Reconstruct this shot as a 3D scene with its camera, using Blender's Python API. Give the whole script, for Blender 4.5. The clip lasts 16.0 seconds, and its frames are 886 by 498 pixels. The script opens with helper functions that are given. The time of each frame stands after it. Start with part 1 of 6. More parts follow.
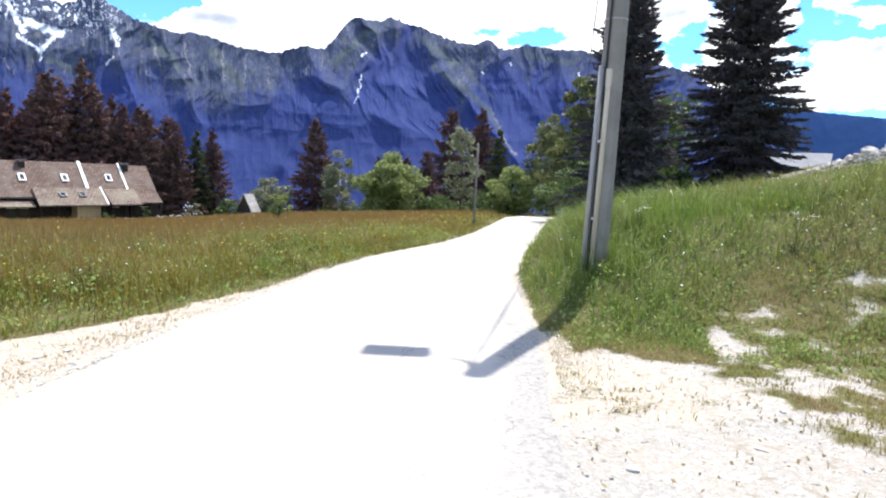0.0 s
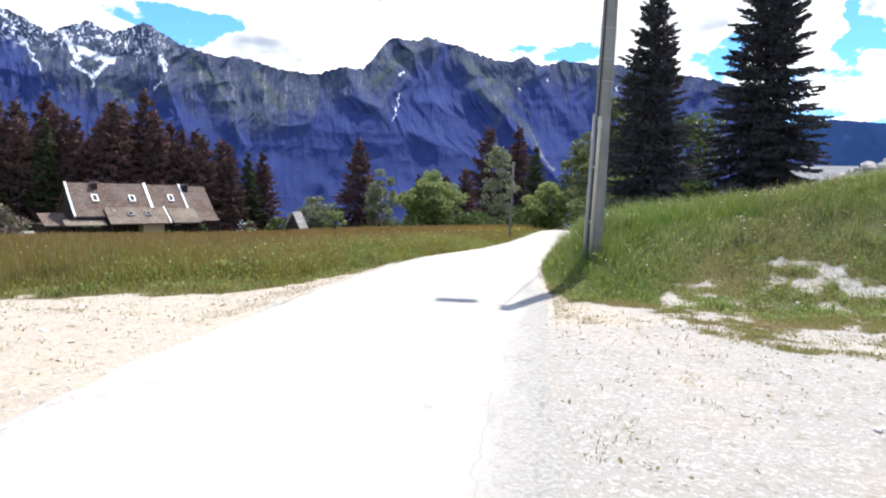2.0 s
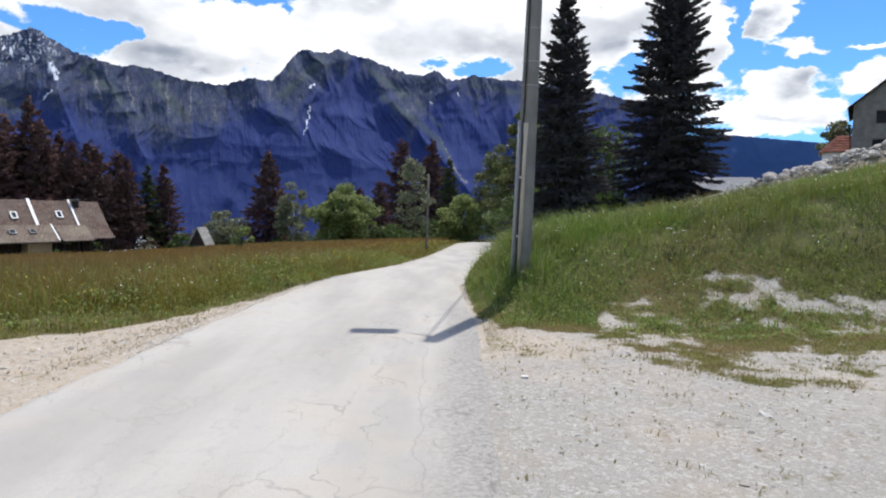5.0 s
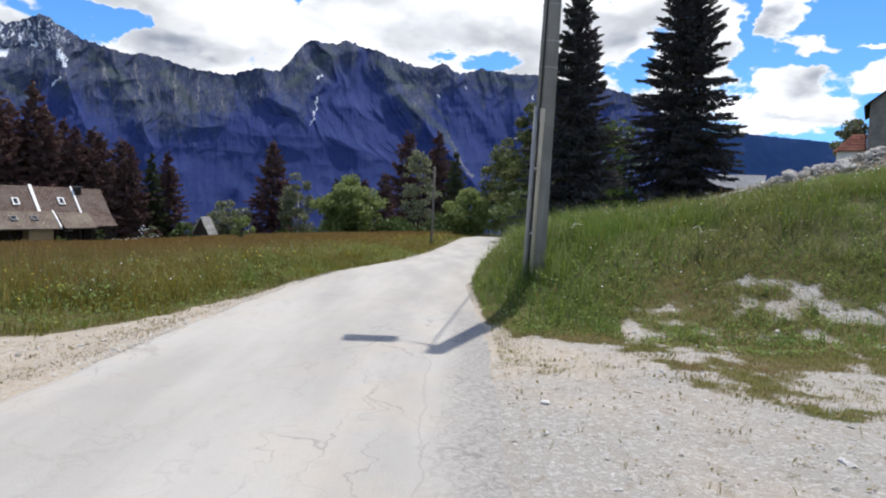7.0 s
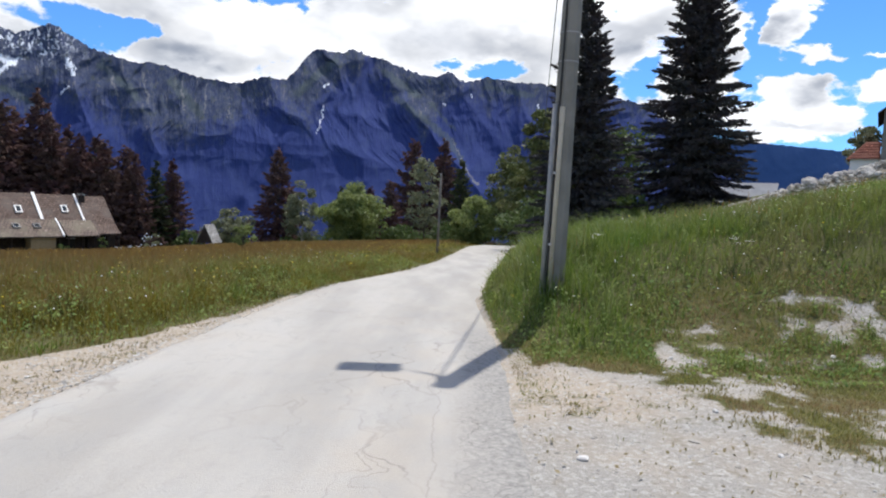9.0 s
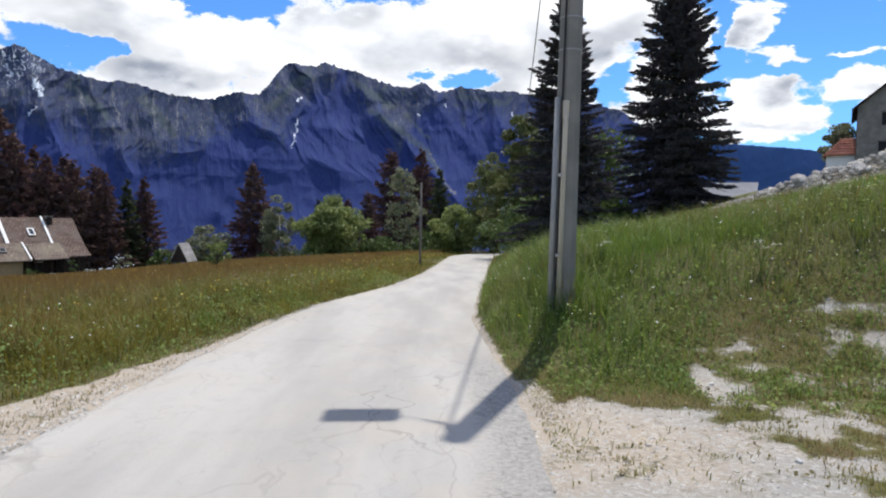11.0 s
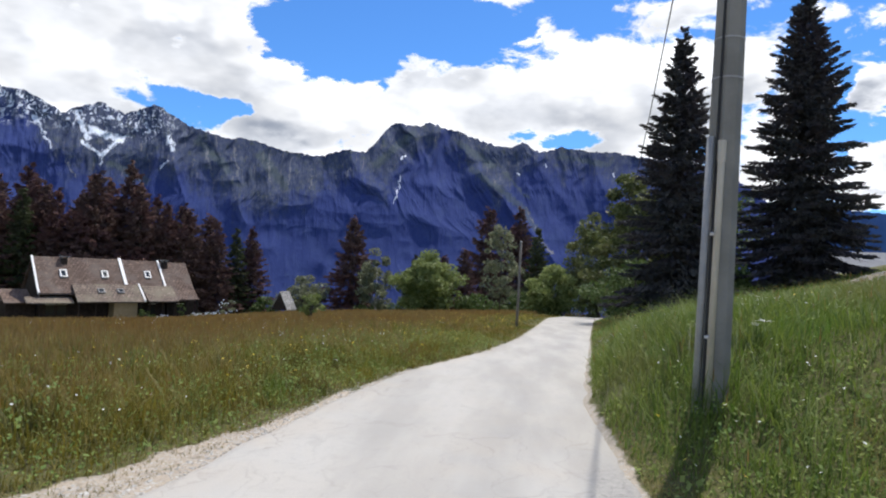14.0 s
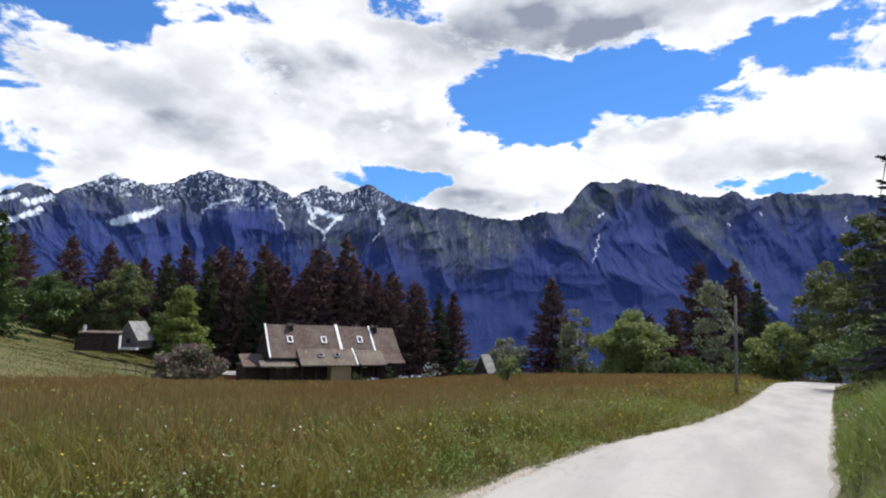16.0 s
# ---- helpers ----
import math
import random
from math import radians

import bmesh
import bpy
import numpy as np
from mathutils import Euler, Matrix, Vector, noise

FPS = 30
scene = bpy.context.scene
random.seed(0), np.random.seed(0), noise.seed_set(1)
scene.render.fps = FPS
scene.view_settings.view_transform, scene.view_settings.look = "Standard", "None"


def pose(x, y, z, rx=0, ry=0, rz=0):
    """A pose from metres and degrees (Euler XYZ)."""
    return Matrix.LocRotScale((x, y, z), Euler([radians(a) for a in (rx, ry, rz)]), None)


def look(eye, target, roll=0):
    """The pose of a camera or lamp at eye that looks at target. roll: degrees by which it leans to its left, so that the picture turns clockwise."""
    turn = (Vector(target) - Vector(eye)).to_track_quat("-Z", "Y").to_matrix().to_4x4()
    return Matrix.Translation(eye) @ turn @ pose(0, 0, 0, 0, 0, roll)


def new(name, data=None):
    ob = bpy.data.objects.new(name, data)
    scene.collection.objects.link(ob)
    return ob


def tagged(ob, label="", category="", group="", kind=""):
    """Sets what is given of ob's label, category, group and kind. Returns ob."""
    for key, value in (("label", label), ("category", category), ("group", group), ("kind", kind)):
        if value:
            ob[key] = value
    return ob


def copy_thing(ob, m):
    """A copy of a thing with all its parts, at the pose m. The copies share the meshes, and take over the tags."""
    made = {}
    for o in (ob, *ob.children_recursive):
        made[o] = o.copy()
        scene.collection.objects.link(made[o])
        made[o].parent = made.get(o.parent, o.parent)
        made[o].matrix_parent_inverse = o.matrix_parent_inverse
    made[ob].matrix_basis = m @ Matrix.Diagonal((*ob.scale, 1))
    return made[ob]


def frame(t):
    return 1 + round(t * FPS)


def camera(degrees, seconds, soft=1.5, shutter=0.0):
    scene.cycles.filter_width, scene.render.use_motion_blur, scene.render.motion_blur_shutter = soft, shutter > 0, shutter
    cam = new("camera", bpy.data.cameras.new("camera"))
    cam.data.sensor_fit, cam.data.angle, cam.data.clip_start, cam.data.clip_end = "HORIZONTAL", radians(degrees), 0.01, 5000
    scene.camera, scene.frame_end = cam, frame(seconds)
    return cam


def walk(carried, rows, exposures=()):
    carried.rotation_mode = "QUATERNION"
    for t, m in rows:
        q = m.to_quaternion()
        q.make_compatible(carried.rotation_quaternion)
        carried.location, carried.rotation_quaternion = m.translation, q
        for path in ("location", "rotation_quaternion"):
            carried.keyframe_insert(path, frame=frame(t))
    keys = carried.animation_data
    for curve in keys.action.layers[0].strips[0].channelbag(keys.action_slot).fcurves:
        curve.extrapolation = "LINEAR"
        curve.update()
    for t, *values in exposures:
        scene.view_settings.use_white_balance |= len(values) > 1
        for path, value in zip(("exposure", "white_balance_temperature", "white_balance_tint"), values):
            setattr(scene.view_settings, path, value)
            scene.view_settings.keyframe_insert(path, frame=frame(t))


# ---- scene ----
cam = camera(68.61, 16.0, soft=2.1)
walk(cam, [
    (0, pose(-0.029, 1.936, 1.533, 83.22, -2.47, 3.10)),
    (0.5, pose(-0.080, -0.061, 1.532, 84.65, -2.00, 4.78)),
    (1, pose(0.136, -1.999, 1.563, 84.58, -1.74, 6.04)),
    (1.5, pose(0.172, -1.901, 1.547, 84.46, -1.78, 7.49)),
    (2, pose(0.109, -1.703, 1.561, 84.55, -1.75, 6.39)),
    (2.5, pose(0.067, -1.500, 1.578, 83.42, -1.39, 1.92)),
    (3, pose(0.115, -1.312, 1.568, 85.76, -1.92, 1.27)),
    (3.5, pose(0.135, -1.111, 1.565, 82.86, -1.74, 4.11)),
    (4, pose(0.076, -0.939, 1.568, 86.52, -0.43, 0.99)),
    (4.2, pose(0.051, -0.860, 1.571, 86.09, -0.68, 0.06)),
    (6.3, pose(-0.060, 0.119, 1.540, 85.81, -1.48, -1.56)),
    (6.5, pose(-0.041, 0.215, 1.539, 86.37, -1.33, -0.06)),
    (7, pose(-0.021, 0.445, 1.542, 85.28, -2.26, -0.67)),
    (7.5, pose(-0.045, 0.674, 1.533, 85.94, -2.81, -2.01)),
    (8, pose(-0.058, 0.906, 1.528, 85.27, -2.12, -2.85)),
    (8.2, pose(-0.055, 0.998, 1.525, 85.89, -2.44, -1.18)),
    (10.3, pose(-0.125, 2.130, 1.525, 86.07, -2.29, 0.12)),
    (10.5, pose(-0.151, 2.231, 1.518, 86.45, -2.04, -1.30)),
    (11, pose(-0.238, 2.490, 1.522, 86.87, -0.44, -2.14)),
    (11.5, pose(-0.246, 2.785, 1.514, 87.70, -2.48, 2.73)),
    (12, pose(-0.248, 3.022, 1.521, 87.58, -2.32, 2.78)),
    (12.5, pose(-0.277, 3.281, 1.525, 88.79, -1.93, -1.18)),
    (13, pose(-0.268, 3.514, 1.534, 88.56, -1.41, 1.96)),
    (13.5, pose(-0.288, 3.755, 1.538, 89.56, -3.03, 5.21)),
    (14, pose(-0.377, 3.998, 1.552, 91.70, -2.74, 6.30)),
    (14.5, pose(-0.399, 4.178, 1.541, 94.17, -2.74, 11.62)),
    (15, pose(-0.376, 4.346, 1.631, 94.60, -3.30, 16.03)),
    (15.5, pose(-0.328, 4.558, 1.585, 95.32, -1.53, 20.91)),
    (16, pose(-0.283, 4.765, 1.562, 96.47, -1.62, 23.84)),
], exposures=[(0.0, 0.92), (0.5, 1.05), (1.0, 1.05), (1.5, 0.9), (2.0, 0.74), (2.5, 0.64), (3.0, 0.49), (3.5, 0.32), (4.2, 0.14), (6.3, 0.0), (16.0, 0.0)])

# ---- light ----
SUN_AZ, SUN_EL = 24.3, 63.0
TO_SUN = Vector((math.sin(radians(SUN_AZ)) * math.cos(radians(SUN_EL)), math.cos(radians(SUN_AZ)) * math.cos(radians(SUN_EL)), math.sin(radians(SUN_EL))))
sun = new("sun", bpy.data.lights.new("sun", "SUN"))
sun.data.energy, sun.data.angle, sun.data.color = 5.0, radians(0.55), (1.0, 0.95, 0.88)
sun.matrix_world = look(TO_SUN * 50, (0, 0, 0))


class Nodes:
    """Short way to write node trees."""

    def __init__(self, tree):
        self.tree = tree
        tree.nodes.clear()

    def add(self, kind, ins=(), **props):
        n = self.tree.nodes.new(kind)
        for k, v in props.items():
            setattr(n, k, v)
        for k, v in dict(ins).items():
            self.put(n.inputs[k], v)
        return n

    def put(self, socket, v):
        if isinstance(v, bpy.types.NodeSocket):
            self.tree.links.new(v, socket)
        else:
            socket.default_value = v

    def math(self, op, a, b=0.0, c=0.0, clamp=False):
        n = self.tree.nodes.new("ShaderNodeMath")
        n.operation, n.use_clamp = op, clamp
        for s, v in zip(n.inputs, (a, b, c)):
            self.put(s, v)
        return n.outputs[0]

    def mix(self, f, a, b, blend="MIX"):
        n = self.tree.nodes.new("ShaderNodeMix")
        n.data_type, n.blend_type = "RGBA", blend
        self.put(n.inputs[0], f)
        for s, v in ((n.inputs[6], a), (n.inputs[7], b)):
            self.put(s, v if isinstance(v, bpy.types.NodeSocket) else (*v, 1.0)[:4])
        return n.outputs[2]

    def noise(self, vec, scale, detail=4.0, rough=0.55, dist=0.0):
        n = self.tree.nodes.new("ShaderNodeTexNoise")
        self.put(n.inputs["Vector"], vec)
        for k, v in (("Scale", scale), ("Detail", detail), ("Roughness", rough), ("Distortion", dist)):
            n.inputs[k].default_value = v
        return n.outputs["Fac"]

    def step(self, v, lo, hi, to0=0.0, to1=1.0):
        n = self.tree.nodes.new("ShaderNodeMapRange")
        n.interpolation_type = "SMOOTHSTEP"
        for s, x in zip(n.inputs, (v, lo, hi, to0, to1)):
            self.put(s, x)
        return n.outputs[0]


world = bpy.data.worlds.new("world")
scene.world = world
world.use_nodes = True
N = Nodes(world.node_tree)
sky = N.add("ShaderNodeTexSky", sky_type="NISHITA", sun_disc=False, sun_elevation=radians(SUN_EL), sun_rotation=radians(SUN_AZ), altitude=1100.0, dust_density=0.4, ozone_density=1.6)
geo = N.add("ShaderNodeTexCoord").outputs["Generated"]
sep = N.add("ShaderNodeSeparateXYZ", {0: geo})
bearing = N.math("MULTIPLY", N.math("ARCTAN2", N.math("MULTIPLY", sep.outputs[0], -1.0), sep.outputs[1]), 57.2958)
rise = N.math("MULTIPLY", N.math("ARCSINE", sep.outputs[2]), 57.2958)
tall = N.add("ShaderNodeVectorMath", {0: geo, 1: (1.0, 1.0, 1.9)}, operation="MULTIPLY").outputs[0]
billow = N.add("ShaderNodeSeparateColor", {0: N.add("ShaderNodeTexNoise", {"Vector": tall, "Scale": 13.0, "Detail": 7.0, "Roughness": 0.58}).outputs["Color"]})
bearing = N.math("ADD", bearing, N.math("MULTIPLY", N.math("SUBTRACT", billow.outputs[0], 0.5), 7.0))
rise = N.math("ADD", rise, N.math("MULTIPLY", N.math("SUBTRACT", billow.outputs[1], 0.5), 4.0))
# cloud banks and gaps: bearing to the left, rise, half widths, strength
BANKS = [(25, 11.0, 44, 4.5, 0.3), (-9, 14.5, 12, 5, 0.36), (38, 20, 16, 6, 0.42), (14, 26, 16, 3.4, 0.42), (50, 15, 15, 5, 0.2), (25, 15.5, 7, 2.6, 0.25), (8, 14.2, 6, 1.8, 0.3), (-3, 15.5, 6, 2.4, 0.25), (5, 16.0, 3, 0.8, 0.2),
         (28.2, 12.6, 3.6, 1.0, -0.7), (25.2, 12.2, 2.0, 0.6, -0.45), (20.6, 18.6, 3.4, 2.0, -0.75), (13.5, 19.9, 4.6, 2.1, -0.8), (6.5, 20.2, 4.2, 2.0, -0.7), (1.2, 20.6, 2.6, 1.2, -0.55), (-4.0, 22.4, 4.5, 1.0, -0.5), (-4.8, 11.6, 2.6, 0.8, -0.6), (-0.4, 11.9, 1.6, 0.5, -0.4), (55, 23.4, 6, 1.3, -0.5), (15.2, 16.4, 1.9, 0.7, -0.5), (12.7, 14.7, 0.8, 0.9, -0.4),
         (-14.2, 15.9, 1.7, 0.8, -0.5), (-16.6, 10.9, 1.3, 1.3, -0.45), (-31, 11, 7, 6, -0.5), (-25.0, 13.0, 0.6, 3.2, -0.5),
         (-22.8, 13.2, 1.3, 2.6, 0.5), (-27.0, 14.4, 1.9, 1.9, 0.95), (-29.6, 12.2, 2.6, 0.62, 0.85), (-33.6, 12.1, 1.5, 0.42, 0.7), (-28.4, 9.7, 3.2, 1.35, 0.95), (-29, 7.5, 4.8, 0.9, 0.85), (-35.2, 9.6, 2.3, 1.2, 0.85), (-26.4, 5.9, 3.0, 0.5, 0.7), (-28.4, 11.2, 4, 0.28, -0.4)]
SHADES = [(14, 26.0, 15, 3.2, 0.8), (22, 23.6, 7, 2.4, 0.45), (48, 17.6, 15, 2.6, 0.6), (36, 21.0, 5, 1.8, 0.55), (23, 14.4, 4, 1.0, 0.5), (10, 14.6, 3.4, 1.1, 0.5), (20, 10.9, 4.5, 0.9, 0.5), (-1, 14.4, 5, 1.3, 0.6), (-5, 13.2, 6, 0.8, 0.4), (-29.4, 9.4, 2.3, 0.9, 0.75), (-29.6, 7.0, 4.0, 0.5, 0.7), (-26.4, 13.8, 1.5, 1.3, 0.8), (-35.4, 9.0, 2, 0.5, 0.4), (-15.4, 13.3, 3, 0.9, 0.3), (-22.6, 12.0, 1.2, 1.0, 0.35)]


def bell(row):
    a, e, wa, we, amp = row
    p = N.math("DIVIDE", N.math("SUBTRACT", bearing, a), wa)
    q = N.math("DIVIDE", N.math("SUBTRACT", rise, e), we)
    s = N.math("ADD", N.math("MULTIPLY", p, p), N.math("MULTIPLY", q, q))
    return N.math("MULTIPLY", N.math("EXPONENT", N.math("MULTIPLY", s, -1.0)), amp)


def bells(rows, start):
    for row in rows:
        start = N.math("ADD", start, bell(row))
    return start


fluff = N.noise(tall, 9.0, 12.0, 0.62, 0.25)
broad = N.noise(tall, 2.2, 3.0, 0.5)
cover = bells(BANKS, N.math("ADD", N.math("MULTIPLY", N.math("SUBTRACT", fluff, 0.5), 1.8), N.math("ADD", 0.58, N.math("MULTIPLY", broad, 0.55))))
mask = N.step(cover, 0.82, 0.98)
above = N.add("ShaderNodeVectorMath", {0: tall, 1: (0.012, 0.02, 0.08)}, operation="ADD").outputs[0]
under = N.math("SUBTRACT", N.noise(above, 4.2, 4.0, 0.5), N.noise(tall, 4.2, 4.0, 0.5))
shade = bells(SHADES, N.math("MULTIPLY", N.step(under, -0.03, 0.13), 0.5))
shade = N.math("MULTIPLY", N.math("MULTIPLY", shade, N.step(N.noise(tall, 8.0, 5.0, 0.5), 0.3, 0.7, 0.45, 1.15)), N.step(cover, 0.82, 1.08), clamp=True)
soft_edge = N.step(N.noise(tall, 11.0, 3.0, 0.5), 0.3, 0.7, 0.86, 1.16)
white = N.add("ShaderNodeVectorMath", {0: (1.1, 1.12, 1.16), 1: soft_edge}, operation="MULTIPLY").outputs[0]
cloud = N.mix(shade, white, (0.31, 0.355, 0.45))
blue = N.add("ShaderNodeVectorMath", {0: sky.outputs[0], 1: (0.06, 0.112, 0.172)}, operation="MULTIPLY").outputs[0]
bg = N.add("ShaderNodeBackground", {"Color": N.mix(mask, blue, cloud), "Strength": 1.0})
N.add("ShaderNodeOutputWorld", {0: bg.outputs[0]})


# ---- materials ----
def material(name, build, rough=0.85, spec=0.3, bump=None, **more):
    """build(N, place) gives the base colour; bump(N, place) a height and its depth in metres."""
    m = bpy.data.materials.new(name)
    m.use_nodes = True
    n = Nodes(m.node_tree)
    place = n.add("ShaderNodeNewGeometry").outputs["Position"]
    p = n.add("ShaderNodeBsdfPrincipled", {"Roughness": rough, "Specular IOR Level": spec, "Base Color": build(n, place)})
    for k, v in more.get("ins", {}).items():
        p.inputs[k].default_value = v
    if bump:
        h, depth = bump(n, place)
        b = n.add("ShaderNodeBump", {"Height": h, "Distance": depth, "Strength": 1.0})
        n.put(p.inputs["Normal"], b.outputs[0])
    out = p.outputs[0]
    if "through" in more:
        tr = n.add("ShaderNodeBsdfTranslucent", {"Color": p.inputs["Base Color"].links[0].from_socket})
        out = n.add("ShaderNodeMixShader", {0: more["through"], 1: out, 2: tr.outputs[0]}).outputs[0]
    n.add("ShaderNodeOutputMaterial", {0: out})
    return m


def two_tone(a, b, scale, fine=8.0, c=None):
    """Colour a to b by a broad and a fine noise, with specks of c."""
    def build(n, place):
        f = n.step(n.noise(place, scale, 5.0, 0.6), 0.35, 0.65)
        g = n.noise(place, scale * fine, 4.0, 0.6)
        col = n.mix(n.math("ADD", n.math("MULTIPLY", f, 0.6), n.math("MULTIPLY", g, 0.4)), a, b)
        if c:
            col = n.mix(n.step(n.noise(place, scale * fine * 2.3, 3.0), 0.6, 0.68), col, c)
        return col
    return build


def grain(scale, depth):
    return lambda n, place: (n.noise(place, scale, 6.0, 0.65), depth)


def leafy(a, b, c, patch=0.15):
    """Leaf colours: each leaf its own between a and b, with patches of c over the plant."""
    def build(n, place):
        r = n.add("ShaderNodeNewGeometry").outputs["Random Per Island"]
        col = n.mix(r, a, b)
        return n.mix(n.step(n.noise(place, patch, 3.0), 0.4, 0.7), col, c)
    return build


M_FIR = material("fir_needles", leafy((0.052, 0.053, 0.057), (0.092, 0.092, 0.086), (0.08, 0.07, 0.078), 0.5), 0.85, 0.06, through=0.14)
M_FIR_FAR = material("spruce_needles", leafy((0.096, 0.059, 0.054), (0.148, 0.1, 0.084), (0.138, 0.072, 0.068), 0.25), 0.85, 0.05, through=0.14)
M_LARCH = material("larch_needles", leafy((0.05, 0.062, 0.03), (0.09, 0.105, 0.045), (0.06, 0.06, 0.035), 0.3), 0.8, 0.15, through=0.2)
M_LEAF = material("broad_leaves", leafy((0.115, 0.16, 0.04), (0.3, 0.345, 0.125), (0.205, 0.245, 0.08), 0.5), 0.6, 0.35, through=0.4)
M_BIRCH = material("birch_leaves", leafy((0.11, 0.13, 0.075), (0.27, 0.285, 0.17), (0.18, 0.19, 0.11), 0.5), 0.6, 0.35, through=0.35)
M_LIME = material("fresh_leaves", leafy((0.12, 0.165, 0.03), (0.26, 0.31, 0.075), (0.17, 0.21, 0.05), 0.5), 0.6, 0.35, through=0.35)
M_DARKLEAF = material("shaded_leaves", leafy((0.05, 0.085, 0.022), (0.12, 0.17, 0.05), (0.08, 0.115, 0.035), 0.5), 0.6, 0.35, through=0.3)
M_OLIVE = material("olive_leaves", leafy((0.07, 0.095, 0.03), (0.19, 0.215, 0.075), (0.13, 0.135, 0.055), 0.5), 0.6, 0.3, through=0.3)
M_LILAC = material("lilac_leaves", leafy((0.08, 0.09, 0.045), (0.16, 0.16, 0.09), (0.26, 0.17, 0.17), 1.2), 0.7, 0.3, through=0.25)
M_BARK = material("bark", two_tone((0.05, 0.04, 0.032), (0.12, 0.1, 0.085), 3.0), 0.95, 0.1, grain(30, 0.02))
M_BIRCHBARK = material("birch_bark", two_tone((0.35, 0.34, 0.31), (0.5, 0.48, 0.45), 2.0, 6.0, (0.05, 0.05, 0.05)), 0.9, 0.1)
M_CONCRETE = material("pole_concrete", two_tone((0.15, 0.147, 0.13), (0.225, 0.22, 0.195), 2.0, 20.0), 0.9, 0.2, grain(60, 0.003))
M_CONDUIT = material("grey_plastic_pipe", two_tone((0.36, 0.33, 0.265), (0.45, 0.415, 0.34), 3.0), 0.5, 0.4)
M_CONDUIT2 = material("galvanised_pipe", two_tone((0.22, 0.22, 0.215), (0.3, 0.3, 0.29), 5.0), 0.5, 0.5)
M_STEEL = material("zinc_steel", two_tone((0.4, 0.4, 0.41), (0.55, 0.55, 0.55), 9.0), 0.45, 0.5, ins={"Metallic": 0.8})
M_BLACK = material("black_rubber", two_tone((0.015, 0.015, 0.017), (0.03, 0.03, 0.03), 6.0), 0.7, 0.3)
M_PALEPOLE = material("bleached_pole_wood", two_tone((0.13, 0.115, 0.1), (0.21, 0.19, 0.17), 3.0), 0.95, 0.1, grain(40, 0.004))
M_POLEWOOD = material("weathered_pole_wood", two_tone((0.13, 0.11, 0.09), (0.22, 0.19, 0.16), 3.0), 0.95, 0.1, grain(40, 0.004))


